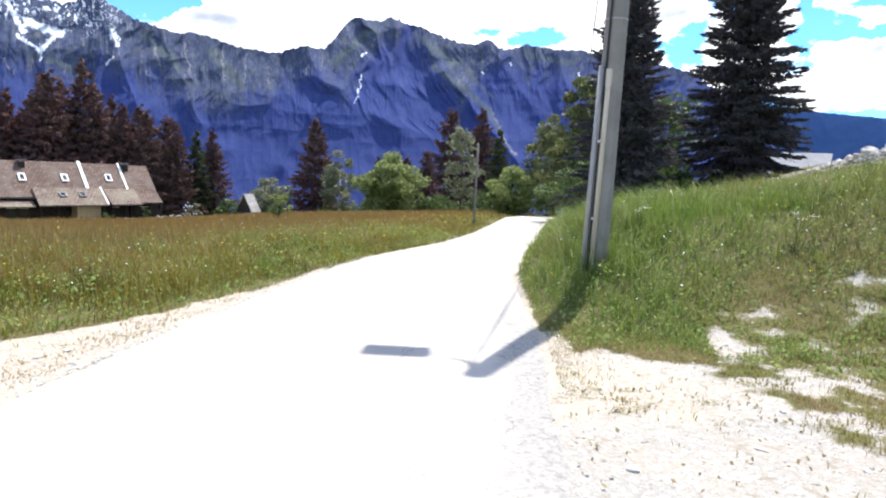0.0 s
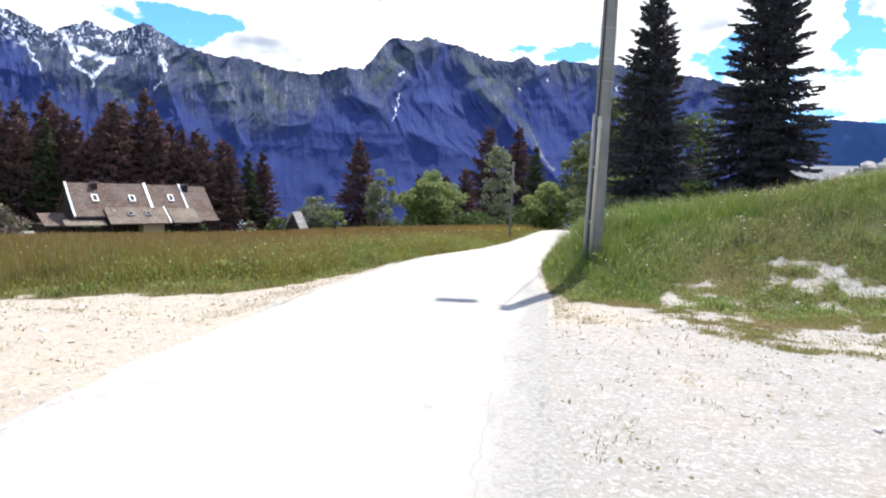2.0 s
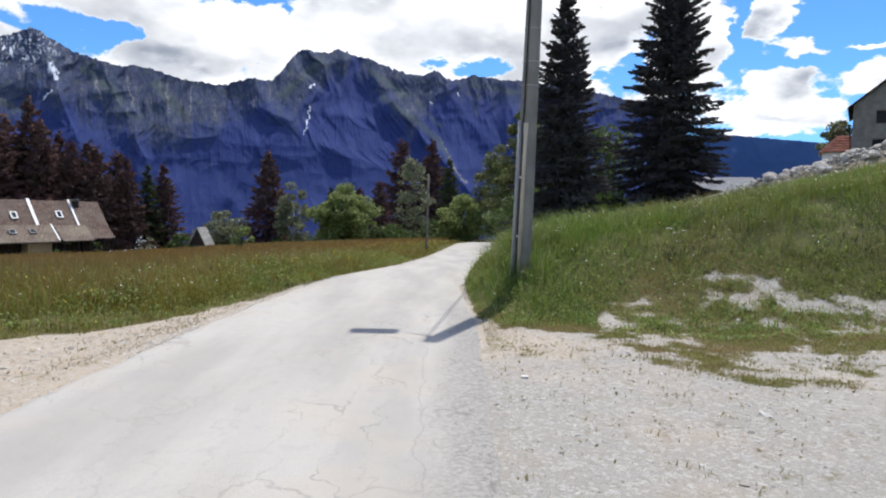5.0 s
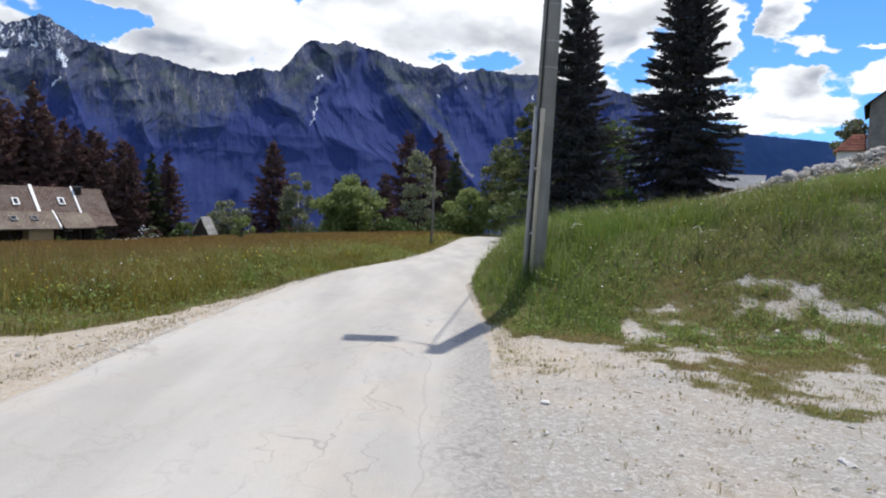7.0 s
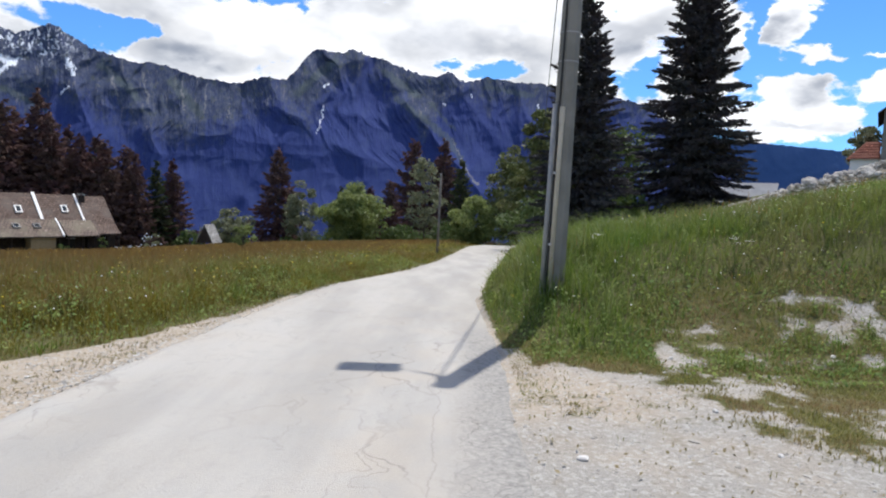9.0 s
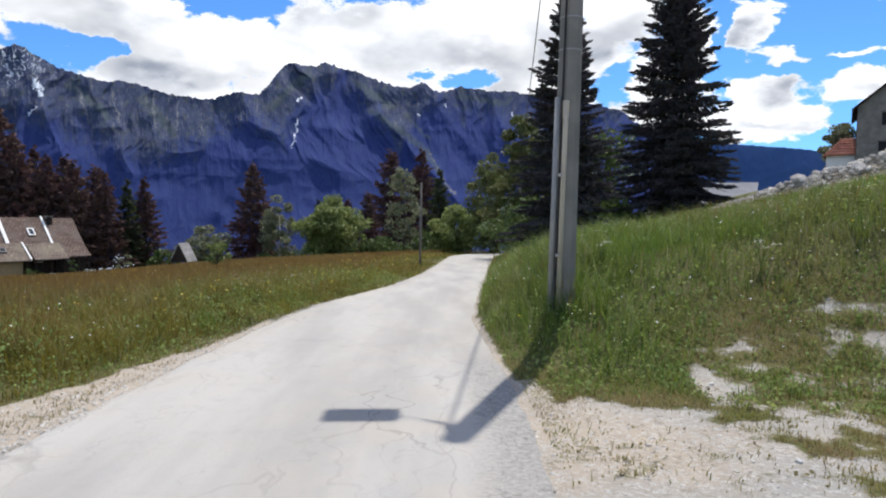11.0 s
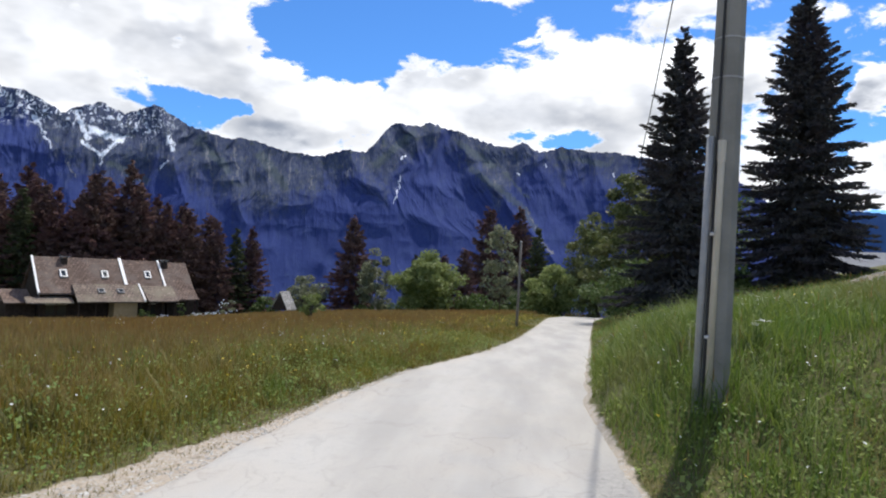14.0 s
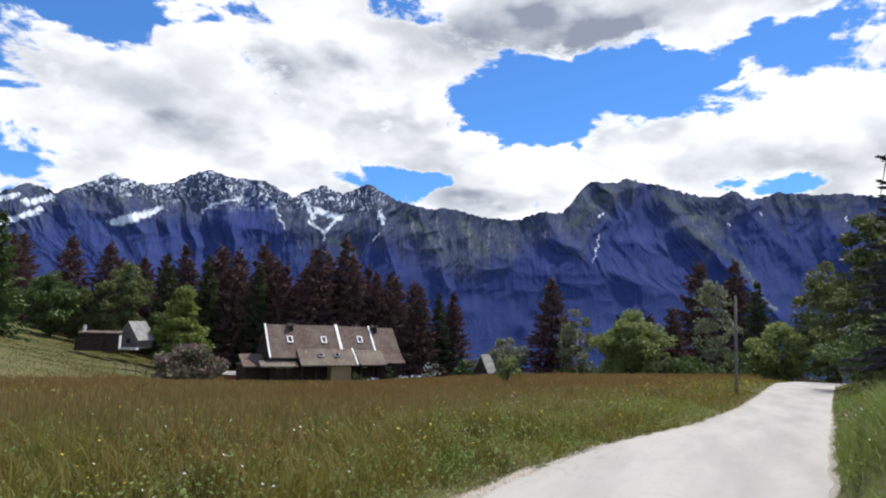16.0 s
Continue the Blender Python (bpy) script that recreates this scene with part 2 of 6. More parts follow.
def asphalt_colour(n, place):
    s = n.add("ShaderNodeSeparateXYZ", {0: place})
    long = n.add("ShaderNodeCombineXYZ", {0: s.outputs[0], 1: n.math("MULTIPLY", s.outputs[1], 0.18), 2: 0.0}).outputs[0]
    col = n.mix(n.step(n.noise(long, 1.1, 4.0), 0.35, 0.65), (0.35, 0.337, 0.312), (0.46, 0.442, 0.408))
    col = n.mix(n.step(n.noise(place, 5.0, 6.0, 0.7), 0.5, 0.75, 0.0, 0.5), col, (0.33, 0.315, 0.29))
    col = n.mix(n.math("MULTIPLY", n.math("MULTIPLY", n.step(n.noise(place, 1.3, 5.0), 0.36, 0.66), n.add("ShaderNodeAttribute", attribute_name="dust").outputs["Fac"]), 0.5), col, (0.47, 0.405, 0.325))
    col = n.mix(n.math("MULTIPLY", n.noise(place, 55.0, 3.0, 0.7), 0.45), col, (0.26, 0.255, 0.245))
    col = n.mix(n.math("MULTIPLY", n.add("ShaderNodeAttribute", attribute_name="track").outputs["Fac"], n.step(n.noise(long, 2.0, 4.0), 0.35, 0.6, 0.15, 0.4)), col, (0.25, 0.248, 0.245))
    edge = n.add("ShaderNodeAttribute", attribute_name="worn").outputs["Fac"]
    wav = n.add("ShaderNodeVectorMath", {0: place, 1: n.add("ShaderNodeVectorMath", {0: n.add("ShaderNodeTexNoise", {"Vector": place, "Scale": 2.5, "Detail": 5.0}).outputs["Color"], 1: (0.7, 0.7, 0.0)}, operation="MULTIPLY").outputs[0]}, operation="ADD").outputs[0]
    vo = n.add("ShaderNodeTexVoronoi", {"Vector": wav, "Scale": 1.6}, feature="DISTANCE_TO_EDGE").outputs["Distance"]
    vs = n.add("ShaderNodeTexVoronoi", {"Vector": wav, "Scale": 4.6}, feature="DISTANCE_TO_EDGE").outputs["Distance"]
    col = n.mix(n.math("MULTIPLY", edge, 0.8), col, n.mix(n.step(n.noise(place, 26.0, 5.0, 0.75), 0.35, 0.65), (0.17, 0.165, 0.157), (0.34, 0.325, 0.3)))
    crack = n.math("MULTIPLY", n.math("MULTIPLY", n.step(vo, 0.0, 0.011, 1.0, 0.0), n.step(n.noise(place, 0.55, 2.0), 0.52, 0.66)), 0.22)
    crack = n.math("MAXIMUM", crack, n.math("MULTIPLY", n.step(vs, 0.0, 0.03, 0.6, 0.0), n.math("MULTIPLY", n.step(edge, 0.1, 0.6), n.step(n.noise(place, 1.7, 2.0), 0.38, 0.55))))
    lengthwise = n.add("ShaderNodeVectorMath", {0: wav, 1: (1.9, 0.42, 1.0)}, operation="MULTIPLY").outputs[0]
    vl = n.add("ShaderNodeTexVoronoi", {"Vector": lengthwise, "Scale": 1.25}, feature="DISTANCE_TO_EDGE").outputs["Distance"]
    crack = n.math("MAXIMUM", crack, n.math("MULTIPLY", n.math("MULTIPLY", n.step(vl, 0.0, 0.022, 0.5, 0.0), n.step(n.noise(place, 0.9, 3.0), 0.4, 0.6, 0.25, 1.0)), n.add("ShaderNodeAttribute", attribute_name="dust").outputs["Fac"]))
    sway = n.math("ADD", n.math("MULTIPLY", n.noise(n.add("ShaderNodeCombineXYZ", {1: s.outputs[1]}).outputs[0], 0.6, 8.0, 0.6), 0.6), -0.35)
    seam = n.math("ABSOLUTE", n.math("SUBTRACT", s.outputs[0], sway))
    crack = n.math("MAXIMUM", crack, n.math("MULTIPLY", n.step(seam, 0.002, 0.009, 0.24, 0.0), n.step(s.outputs[1], 6.5, 9.0, 1.0, 0.0)))
    return n.mix(crack, col, (0.13, 0.125, 0.115))


def gravel_colour(n, place):
    v = n.add("ShaderNodeTexVoronoi", {"Vector": place, "Scale": 34.0})
    bw = n.add("ShaderNodeSeparateColor", {0: v.outputs["Color"]}).outputs[0]
    warm = n.add("ShaderNodeAttribute", attribute_name="warm").outputs["Fac"]
    warm = n.step(n.math("ADD", warm, n.math("MULTIPLY", n.math("SUBTRACT", n.noise(place, 0.8, 5.0), 0.5), 1.6)), 0.2, 0.8)
    soil = n.mix(warm, (0.315, 0.303, 0.278), (0.4, 0.34, 0.268))
    soil = n.mix(n.math("MULTIPLY", n.step(n.noise(place, 2.6, 5.0), 0.45, 0.7), 0.4), soil, (0.29, 0.255, 0.21))
    col = n.mix(n.math("MULTIPLY", n.step(bw, 0.55, 0.95), 0.6), soil, (0.46, 0.445, 0.42))
    fine = n.add("ShaderNodeTexVoronoi", {"Vector": place, "Scale": 95.0})
    fw = n.add("ShaderNodeSeparateColor", {0: fine.outputs["Color"]}).outputs[1]
    col = n.mix(n.math("MULTIPLY", n.step(fw, 0.0, 0.35, 1.0, 0.0), 0.5), col, (0.2, 0.185, 0.16))
    col = n.mix(n.step(n.noise(place, 7.0, 4.0), 0.58, 0.7, 0.0, 0.6), col, (0.22, 0.19, 0.14))
    col = n.mix(n.step(n.noise(place, 3.0, 6.0, 0.7), 0.6, 0.68, 0.0, 0.7), col, (0.14, 0.135, 0.075))
    return col


def ground_colour(n, place):
    g = n.add("ShaderNodeAttribute", attribute_name="gravel").outputs["Fac"]
    g = n.step(n.math("ADD", g, n.math("MULTIPLY", n.math("SUBTRACT", n.noise(place, 6.0, 7.0, 0.7), 0.5), 1.3)), 0.36, 0.64)
    grass = n.mix(n.step(n.noise(place, 0.35, 5.0), 0.35, 0.65), (0.085, 0.10, 0.028), (0.14, 0.125, 0.045))
    grass = n.mix(n.step(n.noise(place, 14.0, 5.0, 0.65), 0.45, 0.65), grass, (0.15, 0.125, 0.075))
    grass = n.mix(n.math("MULTIPLY", n.noise(place, 45.0, 4.0), 0.6), grass, (0.06, 0.065, 0.025))
    s = n.add("ShaderNodeSeparateXYZ", {0: place})
    far = n.step(s.outputs[1], 90.0, 160.0)
    grass = n.mix(far, grass, (0.03, 0.05, 0.03))
    return n.mix(g, grass, gravel_colour(n, place))


M_ROAD = material("pale_asphalt", asphalt_colour, 0.9, 0.25, grain(70, 0.006))
M_GROUND = material("ground_grass_gravel", ground_colour, 0.95, 0.15, grain(30, 0.02))


# ---- lie of the land ----
def soft(v, w):
    return w * np.logaddexp(0.0, np.asarray(v, float) / w)


def ease(v):
    v = np.clip(v, 0.0, 1.0)
    return v * v * (3 - 2 * v)


ROAD_Y = [-30, 3.5, 8.5, 11, 13, 15.7, 18.2, 21, 27.8, 38.4, 62.8, 75, 95]
ROAD_L = [-3.3, -3.1, -2.8, -2.63, -2.48, -2.15, -1.6, -0.98, -0.1, 0.8, 2.7, 5.0, 14]
ROAD_R = [0.45, 0.45, 0.66, 0.63, 0.68, 0.96, 1.25, 1.6, 2.4, 3.7, 6.8, 9.5, 19]


def road_left(y):
    return np.interp(y, ROAD_Y, ROAD_L)


def road_right(y):
    return np.interp(y, ROAD_Y, ROAD_R)


def land(x, y):
    """Height of the ground: a road falling gently, a meadow falling to the valley, a bank beside the road."""
    x, y = np.asarray(x, float), np.asarray(y, float)
    base = -0.045 * soft(y - 9, 3.0)
    dl = np.maximum(road_left(y) - x, 0.0)
    z = base - 0.05 * soft(dl - 3, 1.5) * ease((y + 2) / 20)
    z = z - 0.045 * soft(dl - 36, 4.0) * ease((y - 30) / 20)
    z = z - 0.9 * np.exp(-(((x + 42) / 15) ** 2 + ((y - 62) / 18) ** 2))
    z = z - 0.5 * np.exp(-(((x + 30) / 13) ** 2 + ((y - 45) / 15) ** 2))
    z = z - 0.10 * soft(y - 92, 4.0) - 0.22 * soft(y - 170, 20.0) + 0.32 * soft(y - 900, 40)
    z = z + 0.27 * soft(-x - 0.5 * (y - 50) - 50, 4.0) * ease((y - 5) / 35) * ease((260 - y) / 120)
    xr = np.maximum(x - road_right(y), 0.0)
    bank = 1.3 * (1 - np.exp(-xr / (1.2 + 0.11 * soft(y - 15, 1.5)))) + (0.195 * soft(xr - 3.5, 0.6) + 0.085 * soft(xr - 10, 1.0) * ease((30 - xr) / 12)) * ease((70 - xr) / 40 + 0.3)
    z = z + bank * ease((y - 8.2) / 4.2) * ease((140 - y) / 60)
    z = z + 0.03 * np.sin(x * 1.7 + 0.6 * y) * ease((np.maximum(dl, xr) - 0.3) / 2) + 0.05 * np.sin(0.31 * x + 1.3) * np.cos(0.27 * y) * ease(np.maximum(dl, xr) / 4)
    return z


def fractal(x, y, seed, octaves=6, keep=0.5):
    """Ridged, layered value noise, 0 to 1."""
    r = np.random.default_rng(seed)
    out, amp, tot = np.zeros_like(x), 1.0, 0.0
    for o in range(octaves):
        table = r.uniform(0, 1, (256, 256))
        xi, yi = np.floor(x).astype(int), np.floor(y).astype(int)
        fx, fy = ease(x - xi), ease(y - yi)
        g = lambda i, j: table[i % 256, j % 256]
        v = (g(xi, yi) * (1 - fx) + g(xi + 1, yi) * fx) * (1 - fy) + (g(xi, yi + 1) * (1 - fx) + g(xi + 1, yi + 1) * fx) * fy
        out += amp * (1 - np.abs(2 * v - 1))
        tot += amp
        amp *= keep
        x, y = x * 2.03 + 13.1, y * 2.03 + 7.7
    return out / tot


def meadow_front(x):
    """Where the meadow begins, left of the road."""
    return np.interp(x, [-30, -9, -5.3, -4.5, -3.9, -3.4, -2.95], [4.0, 5.6, 6.7, 7.1, 7.6, 8.6, 10.5])


def bank_front(x):
    """Where the grassy bank begins, right of the road."""
    return np.interp(x, [0.5, 0.83, 1.22, 1.57, 2.16, 2.45, 2.8, 3.3, 4.1, 5.2, 5.6, 6.4, 7, 9, 30], [9.4, 8.55, 8.2, 7.9, 8.0, 9.1, 9.85, 10.1, 10.1, 10.6, 10.3, 9.7, 9.6, 10.2, 11])


# tufts of grass on the gravel: centre, half widths, density
PATCHES = [(2.3, 7.5, 0.3, 0.5, 1.0), (1.75, 6.5, 0.4, 0.24, 0.5), (2.4, 6.6, 0.3, 0.25, 0.65), (2.75, 6.05, 0.45, 0.5, 0.95), (3.05, 6.9, 0.4, 0.3, 0.5), (4.4, 7.4, 0.75, 0.5, 0.95), (5.4, 7.3, 0.8, 0.5, 0.8), (3.15, 5.28, 0.34, 0.2, 0.95), (3.75, 5.35, 0.4, 0.22, 0.8),
           (1.08, 6.42, 0.2, 0.3, 0.5), (1.2, 6.75, 0.16, 0.14, 0.4), (4.05, 9.2, 0.5, 0.36, 0.9), (4.2, 8.15, 0.4, 0.3, 0.7), (3.2, 8.3, 0.3, 0.25, 0.5), (2.15, 4.8, 0.3, 0.16, 0.4), (5.6, 8.7, 0.8, 0.25, 0.6), (6.5, 6.4, 0.8, 0.35, 0.7), (4.6, 5.9, 0.35, 0.2, 0.5), (3.6, 4.3, 0.35, 0.15, 0.4), (-5.2, 5.3, 0.6, 0.2, 0.6), (-6.6, 5.0, 0.8, 0.3, 0.7)]


def bare(x, y):
    """1 where the ground is bare gravel, 0 where grass grows."""
    x, y = np.asarray(x, float), np.asarray(y, float)
    x0, y0 = x, y
    ragged = fractal(x * 1.4 + 50, y * 1.4 + 50, 9, 5, 0.6) - 0.5
    y = y + 1.5 * ragged
    left = ease((meadow_front(x) - y) / 0.5 + 0.5) * (x < road_left(y) + 0.2)
    right = ease((bank_front(x0) - y0 - 1.5 * ragged) / (0.45 + 0.6 * ease((x0 - 2.2) / 1.0)) + 0.5) * (x0 > road_right(y0) - 0.2)
    holes = np.clip(0.45 + 4.5 * (fractal(x0 * 2.7 + 20, y0 * 3.6 + 20, 19, 5, 0.7) - 0.5), 0, 1.1)
    y = y0
    strip = np.maximum(ease((np.where(y < 13, 0.26, 0.14) - (road_left(y) - x)) / 0.15) * (x < road_left(y) + 0.3), ease((0.12 - (x - road_right(y))) / 0.1) * (x > road_right(y) - 0.3))
    strip = np.maximum(strip, (x > road_left(y)) & (x < road_right(y)))
    b = np.clip(np.maximum(np.maximum(left, right), strip), 0, 1)
    for px, py, rx, ry, much in PATCHES:
        b = b - much * np.exp(-(((x - px) / rx) ** 2 + ((y - py) / ry) ** 2)) * holes
    sparse = ease((x0 - 1.6) / 1.2) * ease((y0 - 4.6) / 1.4) * np.clip(6 * (fractal(x0 * 2.2 + 5, y0 * 3.0 + 5, 39, 5, 0.65) - 0.62), 0, 1)
    band = ease((y0 - 7.4) / 0.8) * ease((x0 - 2.2) / 0.6) * holes
    return np.clip(b - 0.5 * sparse - 0.3 * band, 0, 1)


def mesh_of(name, verts, faces, mats=(), smooth=False):
    me = bpy.data.meshes.new(name)
    me.from_pydata(np.asarray(verts).tolist() if not isinstance(verts, list) else verts, [], np.asarray(faces).tolist() if not isinstance(faces, list) else faces)
    for m in mats:
        me.materials.append(m)
    if smooth:
        me.shade_smooth()
    return me


def grid_mesh(name, xs, ys, height, mats):
    gx, gy = np.meshgrid(xs, ys)
    v = np.stack([gx.ravel(), gy.ravel(), height(gx, gy).ravel()], 1)
    nx, ny = len(xs), len(ys)
    i = (np.arange(ny - 1)[:, None] * nx + np.arange(nx - 1)).ravel()
    return mesh_of(name, v, np.stack([i, i + 1, i + nx + 1, i + nx], 1), mats, True), v


def spread(near, far, step, grow):
    """Coordinates from near outwards to far, with growing steps."""
    out, s = [near], step
    while out[-1] < far:
        out.append(out[-1] + s)
        s *= grow
    return out


xs = sorted(set([-v for v in spread(12, 4200, 0.5, 1.09)] + list(np.arange(-11.8, 12, 0.2)) + spread(12, 4200, 0.5, 1.09)))
ys = sorted(set([-v + 2 for v in spread(2, 4200, 0.8, 1.12)][1:] + list(np.arange(0, 24, 0.2)) + spread(24, 4300, 0.5, 1.05)))


def under_road(x, y):
    inside = ease((np.minimum(x - road_left(y), road_right(y) - x)) / 0.3)
    return land(x, y) - 0.05 * inside


me, gv = grid_mesh("ground", xs, ys, under_road, [M_GROUND])
a = me.attributes.new("gravel", "FLOAT", "POINT")
a.data.foreach_set("value", bare(gv[:, 0], gv[:, 1]).astype(np.float32))
a = me.attributes.new("warm", "FLOAT", "POINT")
a.data.foreach_set("value", np.where(gv[:, 0] < -1, 0.95, 0.25 + 0.38 * ease((gv[:, 1] - 4.5) / 2.5) * ease((3.5 - gv[:, 0]) / 2.5)).astype(np.float32))
ground = tagged(new("ground", me), "sloping mountain meadow ground with bare gravel beside the road", "ground", kind="structure")

# the road: a ribbon with ragged, worn edges
ry = sorted(set(list(np.arange(-30, 30, 0.12)) + list(np.arange(30, 95, 0.5))))
cols = np.array([0, 0.012, 0.03, 0.08, 0.16, 0.28, 0.4, 0.5, 0.6, 0.72, 0.84, 0.92, 0.97, 0.988, 1.0])
rv, worn, dust, track = [], [], [], []
for y in ry:
    l = float(road_left(y)) + 0.05 * noise.noise((3.1, y * 1.3, 0)) + 0.03 * noise.noise((9.1, y * 5.3, 0)) - 0.02
    r = float(road_right(y)) + 0.05 * noise.noise((5.7, y * 1.5, 2)) + 0.03 * noise.noise((1.1, y * 5.9, 0)) + 0.02
    for c in cols:
        x = l + (r - l) * c
        z = float(land(x, y)) + 0.012 - (0.05 if c in (0, 1.0) else 0.0)
        rv.append((x, y, z))
        dust.append(0.25 + 0.75 * math.exp(-((r - 0.95 - x) / 0.55) ** 2) * float(ease((14 - y) / 6)) + 0.6 * math.exp(-((x - l) / 0.4) ** 2))
        track.append(math.exp(-((c - 0.68) / 0.09) ** 2) * float(ease((y - 6) / 8)))
        worn.append(min(1.0, 1.3 * max(0.0, 1 - abs(r - 0.12 - x) / 0.42)) * float(ease((11 - y) / 3)))
k = len(cols)
faces = [(j * k + i, j * k + i + 1, j * k + k + i + 1, j * k + k + i) for j in range(len(ry) - 1) for i in range(k - 1)]
me = mesh_of("road", rv, faces, [M_ROAD], True)
me.attributes.new("worn", "FLOAT", "POINT").data.foreach_set("value", np.array(worn, np.float32))
me.attributes.new("track", "FLOAT", "POINT").data.foreach_set("value", np.array(track, np.float32))
me.attributes.new("dust", "FLOAT", "POINT").data.foreach_set("value", np.array(dust, np.float32))
road = tagged(new("road", me), "narrow pale sun-bleached asphalt lane with crumbling cracked edges", "road", kind="structure")


# ---- building blocks ----
def part(name, bm, mat, parent=None, label="", smooth=False):
    """Link a bmesh, or a finished mesh, as one object under a thing."""
    if isinstance(bm, bmesh.types.BMesh):
        me = bpy.data.meshes.new(name)
        bmesh.ops.recalc_face_normals(bm, faces=bm.faces[:])
        bm.to_mesh(me)
        bm.free()
    else:
        me = bm
    if mat and not me.materials:
        me.materials.append(mat)
    if smooth:
        me.shade_smooth()
    ob = new(name, me)
    ob.parent = parent
    return tagged(ob, label)


def thing(name, m, label, category, group=""):
    ob = new(name)
    ob.matrix_basis = m
    ob.empty_display_size = 0.2
    return tagged(ob, label, category, group)


def on_land(x, y, dz=0.0, turn=0.0, scale=1.0):
    return pose(x, y, float(land(x, y)) + dz, 0, 0, turn) @ Matrix.Scale(scale, 4)


def box(bm, x0, x1, y0, y1, z0, z1, m=None):
    vs = [bm.verts.new((x, y, z)) for z in (z0, z1) for y in (y0, y1) for x in (x0, x1)]
    for f in ((0, 1, 3, 2), (4, 6, 7, 5), (0, 4, 5, 1), (2, 3, 7, 6), (0, 2, 6, 4), (1, 5, 7, 3)):
        bm.faces.new([vs[i] for i in f])
    if m is not None:
        bmesh.ops.transform(bm, matrix=m, verts=vs)
    return vs


def slab(bm, corners, thick):
    """A flat board over four corners, thick downwards."""
    a = [bm.verts.new(c) for c in corners]
    b = [bm.verts.new(Vector(c) - Vector((0, 0, thick))) for c in corners]
    bm.faces.new(a)
    bm.faces.new(b[::-1])
    for i in range(4):
        bm.faces.new((a[i], b[i], b[(i + 1) % 4], a[(i + 1) % 4]))


def tube(bm, points, radii, sides=8, phase=0.0, cap=True):
    """A tapered tube along points."""
    rings = []
    for i, (p, r) in enumerate(zip(points, radii)):
        a, b = Vector(points[max(i - 1, 0)]), Vector(points[min(i + 1, len(points) - 1)])
        d = (b - a).normalized()
        u = d.orthogonal().normalized() if abs(d.z) < 0.95 else Vector((1, 0, 0)).cross(d).normalized().cross(d) * -1
        w = d.cross(u)
        rings.append([bm.verts.new(Vector(p) + r * (math.cos(2 * math.pi * j / sides + phase) * u + math.sin(2 * math.pi * j / sides + phase) * w)) for j in range(sides)])
    for r0, r1 in zip(rings, rings[1:]):
        for j in range(sides):
            bm.faces.new((r0[j], r0[(j + 1) % sides], r1[(j + 1) % sides], r1[j]))
    if cap:
        bm.faces.new(rings[0][::-1])
        bm.faces.new(rings[-1])


